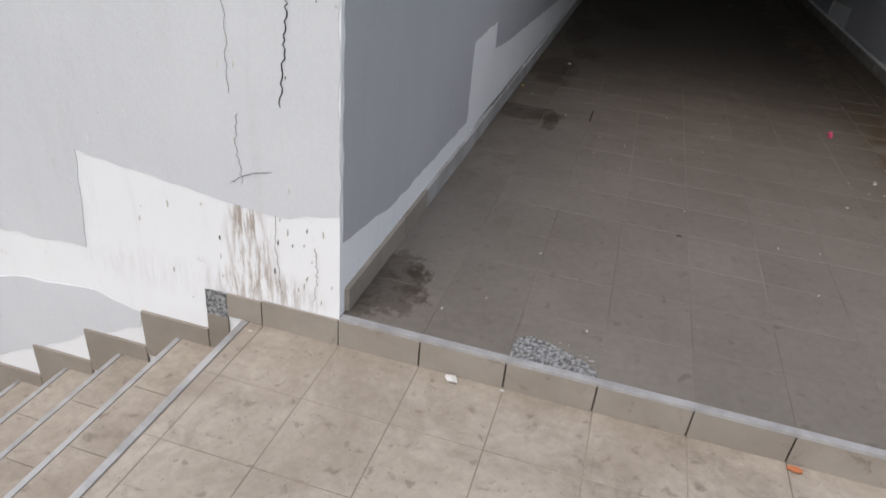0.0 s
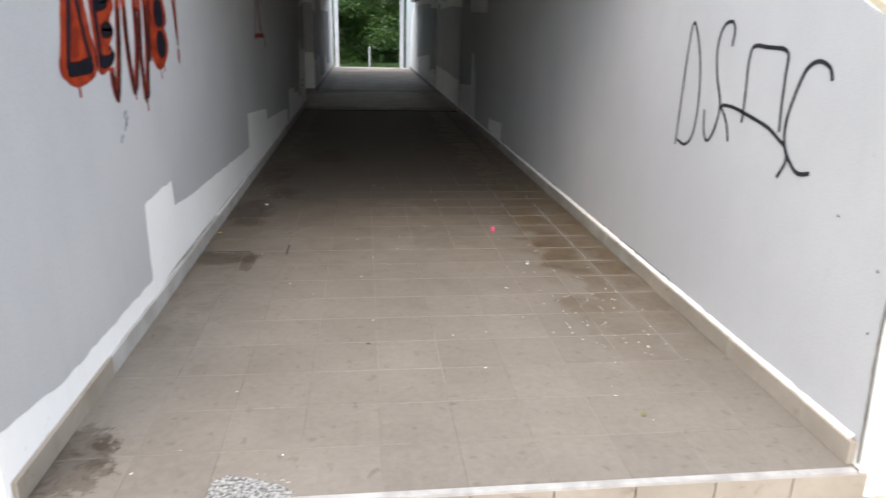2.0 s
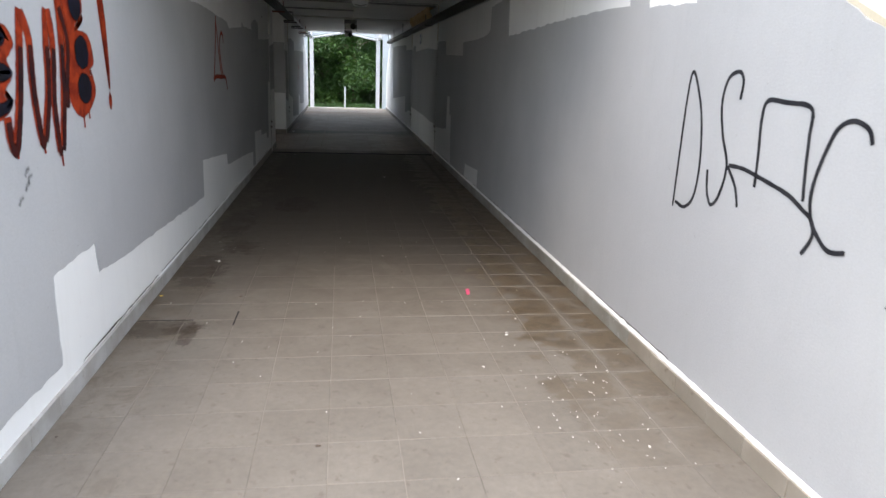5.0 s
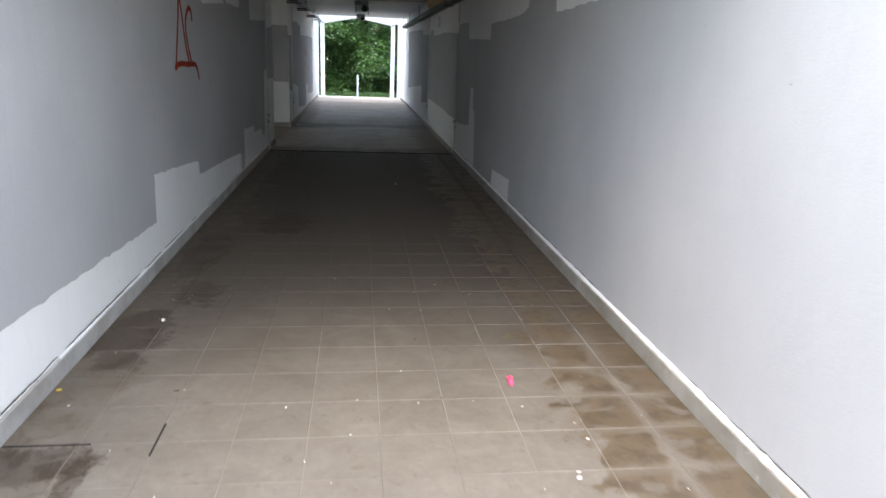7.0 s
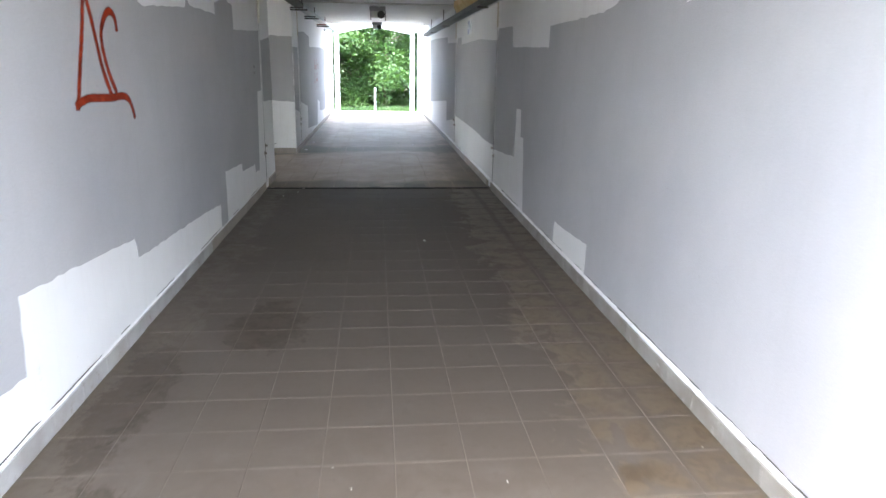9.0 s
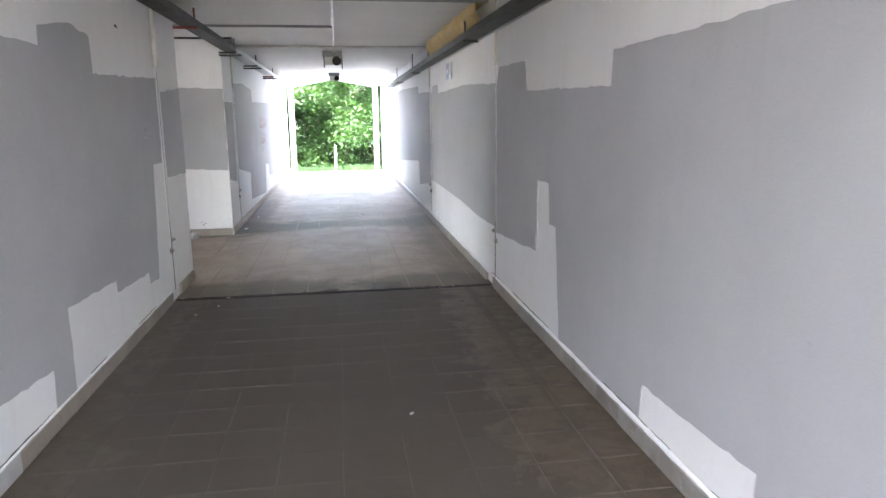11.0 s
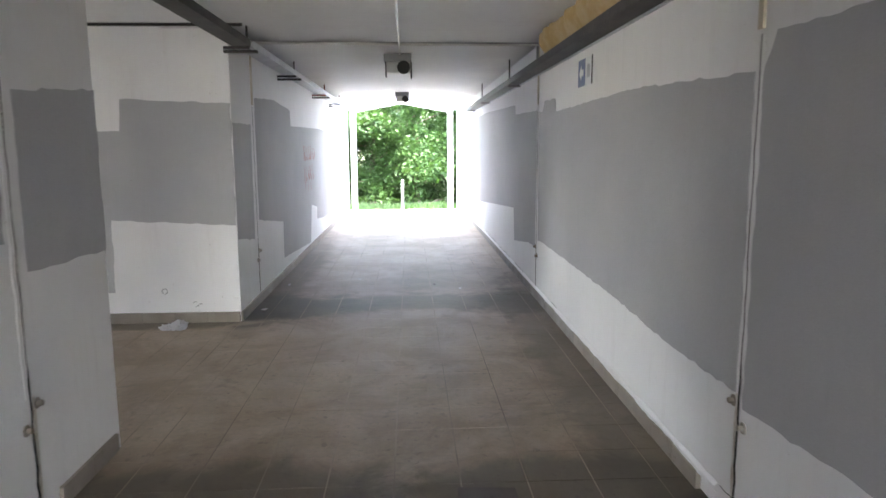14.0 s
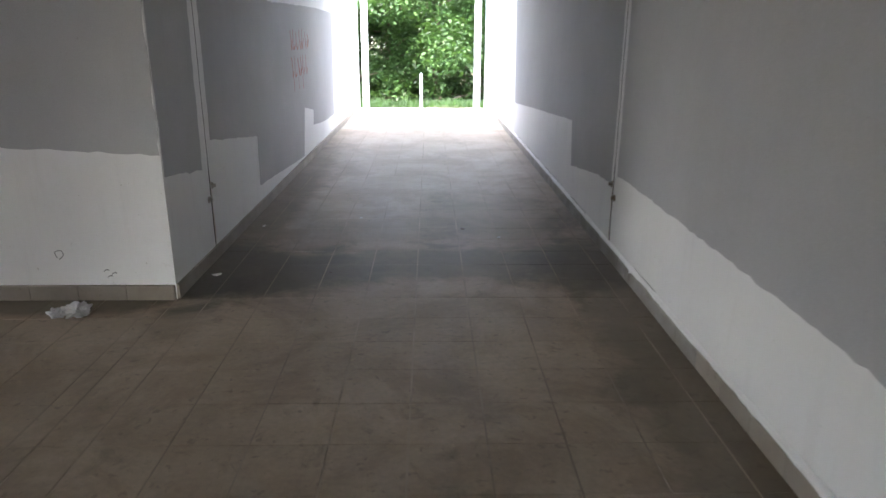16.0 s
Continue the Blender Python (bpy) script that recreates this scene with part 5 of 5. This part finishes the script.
# exclamation mark and drips
filled([(2.60, 1.95), (2.66, 1.97), (2.70, 1.88), (2.715, 1.68), (2.705, 1.46), (2.68, 1.46), (2.645, 1.68)], M_REDSPRAY, 1)
filled([(2.69, 1.41), (2.71, 1.37), (2.69, 1.32), (2.67, 1.37)], M_REDSPRAY, 1)
for u, v, h in ((1.05, 1.31, 0.05), (1.50, 1.25, 0.06), (1.76, 1.25, 0.07), (1.94, 1.18, 0.08), (2.26, 1.31, 0.06), (2.34, 1.33, 0.04)):
    fat([(u, v + 0.03), (u, v - h * 0.5), (u + 0.002, v - h)], 0.018, M_REDSPRAY, 2)
for u, v in ((1.54, 1.11), (1.56, 1.08), (1.53, 1.05), (1.46, 1.0)):
    spray_part("smudge", sprayed([(u, v), (u + 0.02, v + 0.025), (u + 0.05, v + 0.03)], 0.045, LEFT, 0.0040, "smudge"), M_SMUDGE, piece, "grey smudge")

small = thing("graffiti", "thin red sprayed initials on the grey wall", "graffiti", (0, 0, 0))
for k, line in enumerate(([(6.22, 2.06), (6.16, 1.85), (6.06, 1.6), (5.98, 1.40)], [(6.20, 2.02), (6.27, 1.85), (6.35, 1.6), (6.45, 1.44)], [(5.95, 1.42), (6.12, 1.45), (6.42, 1.44), (6.62, 1.44), (6.72, 1.40), (6.78, 1.30)],
                          [(6.62, 1.80), (6.60, 1.88), (6.50, 1.90), (6.38, 1.78), (6.42, 1.6), (6.52, 1.46)])):
    spray_part("stroke", sprayed(line, 0.04, LEFT, 0.0040 + 0.0004 * k), M_REDSPRAY, small)
faded = thing("graffiti", "faded unreadable red scrawl on the far wall", "graffiti", (0, 0, 0))
rng = random.Random(13)
for row, (z0, z1) in enumerate(((1.48, 1.72), (1.16, 1.42))):
    for k in range(7 - row):
        u = 19.5 + k * 0.19
        spray_part("stroke", sprayed([(u, z1 - rng.uniform(0, 0.06)), (u + rng.uniform(-0.05, 0.08), (z0 + z1) / 2), (u + rng.uniform(-0.03, 0.1), z0), (u + 0.12, z0 + rng.uniform(0.02, 0.14))], 0.034, LEFT, 0.0040 + 0.0003 * k), M_FADED, faded)
for k in range(3):
    spray_part("stroke", sprayed([(19.6 + k * 0.3, 1.14), (19.6 + k * 0.3, 1.05), (19.61 + k * 0.3, 0.98)], 0.024, LEFT, 0.0040), M_FADED, faded)


# ---- floor joint, rubble and litter ----
line = [(0.02 + 0.06 * i, Y_JOINT + 0.004 * math.sin(i * 1.7) - 0.01) for i in range(51)]
part("dark_edge", stroke(line, 0.05, FLAT(0.0), 0.0006, 0.010, 61, True), M_DARK, gap_bed, "dark dirt along the joint")
part("metal_lip", boxed(0.30, 1.75, Y_JOINT + 0.012, Y_JOINT + 0.02, -0.01, 0.004), M_GALV, gap_bed, "worn metal lip")
mat_out = [(1.85, Y_JOINT + 0.01), (2.16, Y_JOINT + 0.01), (2.15, 11.84), (1.87, 11.86)]
tagged(part("dark_tile", prism(mat_out, FLAT(0.001), 0.004), M_DARKTILE), "dark replacement tile beside the floor joint", "tile")
tagged(part("mortar_wedge", prism(ragged([(1.2, 11.57), (1.52, 11.58), (1.52, 11.66), (1.42, 11.64)], 0.05, 0.006, 4), FLAT(0.001), 0.006), M_BROWN), "dark broken mortar at the floor joint", "rubble")
for k in range(24):
    u = 2.25 + 0.033 * k if k < 15 else 0.08 + 0.14 * (k - 15)
    ob = part("rubble", lumpy((random.uniform(0.02, 0.07), random.uniform(0.02, 0.045), random.uniform(0.008, 0.018)), 300 + k, 0.3, 1), M_BROWN if k % 3 else M_SKIRT)
    ob.location = (u, Y_JOINT + random.uniform(-0.03, 0.03), 0.0008)
    tagged(ob, "small broken mortar crumb at the floor joint", "rubble", "rubble along the joint")

bag = thing("plastic_bag", "crumpled white plastic bag lying by the corner", "bag", (-0.52, 14.98, 0.0))
for seed, size, dx, dy in ((77, (0.17, 0.12, 0.085), 0.0, 0.0), (78, (0.11, 0.09, 0.06), -0.10, -0.02), (79, (0.06, 0.05, 0.09), 0.04, 0.02)):
    bm = bmesh.new()
    bmesh.ops.create_icosphere(bm, subdivisions=4, radius=1.0)
    for v in bm.verts:
        k = v.co.copy()
        v.co *= 0.75 + 0.9 * abs(noise.noise(k * 1.6 + Vector((seed, 0, 0)))) + 0.35 * noise.noise(k * 4.5 + Vector((0, seed, 0)))
        v.co = Vector((v.co.x * size[0] / 2 + dx, v.co.y * size[1] / 2 + dy, max(0.0, v.co.z * size[2] / 2 + size[2] * 0.4)))
    part("film", bm, M_BAG, bag)

wrapper = part("candy_wrapper", lumpy((0.035, 0.075, 0.03), 79, 0.45, 2), M_PINK)
wrapper.location = (2.22, 3.23, 0.001)
tagged(wrapper, "crumpled pink sweet wrapper on the tiles", "litter")
SCRAPS = (
    ((0.05, 3.26), 0.030, M_YELLOW, "yellow scrap by the skirting"), ((1.775, 3.80), 0.03, M_BROWN, "dark brown scrap on the tiles"), ((1.85, 3.09), 0.02, M_BROWN, "dark brown scrap on the tiles"),
    ((2.32, 2.42), 0.028, M_PAPER, "white paper scrap on the tiles"), ((0.29, 4.13), 0.05, M_PAPER, "white paper scrap on the tiles"), ((0.59, 3.23), 0.03, M_BROWN, "dark brown scrap on the tiles"),
    ((1.12, 3.04), 0.018, M_PAPER, "white paper scrap on the tiles"), ((1.32, 4.20), 0.018, M_BROWN, "dark brown scrap on the tiles"), ((1.93, 8.69), 0.04, M_PAPER, "white paper scrap on the tiles"),
    ((2.08, 1.96), 0.022, M_PAPER, "white paper scrap on the tiles"), ((2.33, 2.46), 0.018, M_PAPER, "white paper scrap on the tiles"), ((2.66, 1.08), 0.022, M_PAPER, "white paper scrap on the tiles"),
    ((1.19, 1.21), 0.03, M_BROWN, "dark brown scrap on the tiles"), ((2.37, 0.44), 0.04, M_LEAFBIT, "curled dry leaf on the tiles"), ((0.07, 1.38), 0.016, M_BROWN, "dark brown scrap on the tiles"),
    ((0.13, 15.68), 0.07, M_PAPER, "white paper scrap on the tiles"), ((1.94, 16.89), 0.06, M_BROWN, "dark brown scrap on the tiles"), ((2.24, 16.63), 0.04, M_PAPER, "white paper scrap on the tiles"),
    ((0.16, 16.99), 0.06, M_PAPER, "white paper scrap on the tiles"), ((0.93, 15.74), 0.03, M_BROWN, "dark brown scrap on the tiles"), ((1.00, 17.29), 0.03, M_PAPER, "white paper scrap on the tiles"),
    ((0.45, 11.25), 0.03, M_PAPER, "white paper scrap on the tiles"), ((0.30, 11.0), 0.025, M_PAPER, "white paper scrap on the tiles"), ((2.45, 2.7), 0.02, M_PAPER, "white paper scrap on the tiles"),
)
for k, ((x, y), s, m, label) in enumerate(SCRAPS):
    ob = part("scrap", lumpy((s, s * 0.6, s * 0.25), 400 + k, 0.35, 1), m)
    ob.location, ob.rotation_euler = (x, y, 0.0012), (0, 0, k * 1.3)
    tagged(ob, label, "litter", "litter on the floor")
for k, ((x, y), s, m, label) in enumerate((((0.44, -0.04), 0.06, M_PAPER, "white plaster flake on the landing"), ((1.57, -0.04), 0.05, M_ORANGE, "orange brick chip on the landing"), ((0.62, -0.025), 0.02, M_PAPER, "white plaster flake on the landing"), ((-0.33, -0.06), 0.02, M_PAPER, "white plaster flake on the landing"))):
    ob = part("chip", lumpy((s, s * 0.55, s * 0.3), 500 + k, 0.3, 1), m)
    ob.location = (x, y, LOW + 0.001)
    tagged(ob, label, "litter", "litter on the landing")
rng = random.Random(31)
flecks = bmesh.new()
for _ in range(130):
    x, y = (rng.gauss(2.5, 0.18), rng.gauss(1.5, 0.35)) if rng.random() < 0.5 else (rng.uniform(0.05, 3.0), rng.uniform(0.1, 5.0))
    s = rng.uniform(0.0015, 0.005)
    if 0.04 < x < 3.0 and y > 0.04:
        bmesh.ops.create_cube(flecks, size=1, matrix=Matrix.Translation((x, y, 0.002)) @ Matrix.Rotation(rng.uniform(0, 3), 4, "Z") @ Matrix.Diagonal((s * 1.8, s, 0.002, 1)))
tagged(part("paint_flecks", flecks, M_PAPER), "tiny white paint flecks scattered over the tiles", "litter", kind="stuff")
part("open_joint", boxed(0.613, 0.622, 2.68, 2.93, 0.0002, 0.0014), M_DARK, floor, "open black tile joint")
part("open_joint", boxed(0.02, 0.36, 2.776, 2.786, 0.0002, 0.0014), M_DARK, floor, "open black tile joint")


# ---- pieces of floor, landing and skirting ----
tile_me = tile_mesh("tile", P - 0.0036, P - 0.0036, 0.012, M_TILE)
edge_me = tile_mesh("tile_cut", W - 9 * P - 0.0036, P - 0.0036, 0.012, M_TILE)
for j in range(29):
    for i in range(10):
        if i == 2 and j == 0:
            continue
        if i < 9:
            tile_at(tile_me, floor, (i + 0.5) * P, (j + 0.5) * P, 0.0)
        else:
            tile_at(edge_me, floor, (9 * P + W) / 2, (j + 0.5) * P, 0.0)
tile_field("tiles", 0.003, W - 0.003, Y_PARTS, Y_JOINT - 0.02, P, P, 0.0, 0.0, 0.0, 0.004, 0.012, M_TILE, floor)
tile_field("tiles", 0.003, W - 0.003, Y_JOINT + 0.02, Y_JOINT + 0.02 + 36 * P2, P2, P2, 0.215, Y_JOINT + 0.02, 0.0, 0.007, 0.012, M_TILE2, floor_far, 0.0012)
# Tiles towards the exit are coloured paler to imitate the daylight glare there.
tile_field("tiles_weathered", 0.003, W - 0.003, Y_JOINT + 0.02 + 36 * P2, Y_STEP - 0.02, P2, P2, 0.215, Y_JOINT + 0.02, 0.0, 0.005, 0.012, M_LAND, floor_far, 0.003)
tile_field("tiles", SIDE_X, -0.006, SIDE_A + 0.004, SIDE_B - 0.004, P2, P2, 0.215, Y_JOINT + 0.02, 0.0, 0.005, 0.012, M_TILE2, side_floor, 0.003)
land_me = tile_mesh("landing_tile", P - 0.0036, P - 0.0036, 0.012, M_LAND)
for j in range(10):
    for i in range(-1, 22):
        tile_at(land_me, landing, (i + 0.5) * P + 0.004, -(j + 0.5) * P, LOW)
cut_me = tile_mesh("landing_tile_cut", 0.056, P - 0.0035, 0.012, M_LAND)
for j in range(10):
    tile_at(cut_me, landing, -0.335, -(j + 0.5) * P, LOW)
riser_me = mesh_from(boxed(-P / 2 + 0.003, P / 2 - 0.003, -0.006, 0.004, -0.058, 0.052, bevel=0.0015), "riser_tile", M_SKIRT)
for i in range(-1, 10):
    ob = new("riser_tile", riser_me)
    ob.parent = landing
    ob.location = ((i + 0.5) * P, -0.004, -0.062)

# broken tile in the first row, with the bare screed under its missing corner
bx, by = 2 * P + 0.003, P - 0.003
keep = [(bx, 0.125), (bx + 0.05, 0.165), (bx + 0.12, 0.15), (bx + 0.2, 0.115), (bx + 0.26, 0.085), (bx + 0.303, 0.05), (bx + 0.303, by), (bx, by)]
part("tile", prism(ragged(keep, 0.03, 0.004, 5), FLAT(-0.012), 0.012), M_TILE, floor, "broken floor tile")
bm = bmesh.new()
bmesh.ops.create_grid(bm, x_segments=44, y_segments=24, size=0.5, matrix=Matrix.Translation((bx + 0.15, 0.092, -0.0012)) @ Matrix.Diagonal((0.30, 0.15, 1, 1)))
for v in bm.verts:
    v.co.z += 0.0015 * noise.noise(v.co * 60) + 0.0022 * abs(noise.noise(v.co * 150))
part("screed", bm, M_SCREED, floor, "bare grey gravelly screed")

skirt_me = mesh_from(boxed(-0.015, 0.015, -P / 2 + 0.002, P / 2 - 0.0012, 0.0, 0.098, bevel=0.005), "skirting_tile", M_SKIRT)
white_me = skirt_me.copy()
white_me.materials.clear()
white_me.materials.append(M_SKIRTW)
pale_me = skirt_me.copy()
pale_me.materials.clear()
pale_me.materials.append(M_SKIRTP)
base_w = thing("baseboard_west", "beige skirting tiles along the passage wall", "baseboard", kind="structure")
base_e = thing("baseboard_east", "beige skirting tiles along the passage wall, partly painted over", "baseboard", kind="structure")
base_wf = thing("baseboard_west_far", "brown skirting tiles along the far passage wall", "baseboard", kind="structure")
base_b = thing("baseboard_side", "brown skirting tiles at the side passage corner", "baseboard", kind="structure")
for root, x, y0, y1 in ((base_w, 0.003, 0.04, SIDE_A), (base_e, W - 0.016, 0.04, Y_STEP - 0.1), (base_wf, 0.004, SIDE_B, Y_STEP - 0.1)):
    for k in range(int((y1 - y0) / P)):
        y = y0 + (k + 0.5) * P
        if abs(y - Y_JOINT) < P / 2:
            continue
        ob = new("skirting_tile", white_me if root is base_e and (2.2 < y < 10.6 or y > 14.2) else pale_me if root is base_w and 0.9 < y < 8.4 else skirt_me)
        ob.parent = root
        ob.location = (x + random.uniform(-0.001, 0.001), y, random.uniform(-0.002, 0.002))
for k in range(9):
    ob = new("skirting_tile", skirt_me)
    ob.parent = base_b
    ob.location = (-0.002 - (k + 0.5) * P, SIDE_B - 0.016, 0.0)
    ob.rotation_euler = (0, 0, radians(90))
base_s = thing("baseboard_stairs", "beige skirting tiles stepping down the stairs", "baseboard", kind="structure")
stair_me = mesh_from(boxed(-P / 2 + 0.0015, P / 2 - 0.0015, -0.009, 0.004, -0.22, 0.0, bevel=0.002), "skirting_tile", M_SKIRT)
for k in range(1, STEPS):
    ob = new("skirting_tile", stair_me)
    ob.parent = base_s
    ob.location = (-0.55 - (k - 0.5) * P, -0.004, -0.028 - 0.18 * k)
part("skirting_tile", boxed(-0.455, -0.312, -0.010, 0.0, -0.118, -0.016, bevel=0.002), M_SKIRT, base_s)
part("skirting_tile", boxed(-0.548, -0.458, -0.010, 0.0, -0.30, -0.13, bevel=0.002), M_SKIRT, base_s)
bm = bmesh.new()
bmesh.ops.create_grid(bm, x_segments=16, y_segments=16, size=0.5, matrix=Matrix.Translation((-0.503, -0.005, -0.074)) @ Matrix.Rotation(radians(90), 4, "X") @ Matrix.Diagonal((0.092, 0.112, 1, 1)))
for v in bm.verts:
    v.co.y += 0.005 * noise.noise(v.co * 45)
part("broken_patch", bm, M_SCREED, base_s, "bare broken render where a tile is missing")
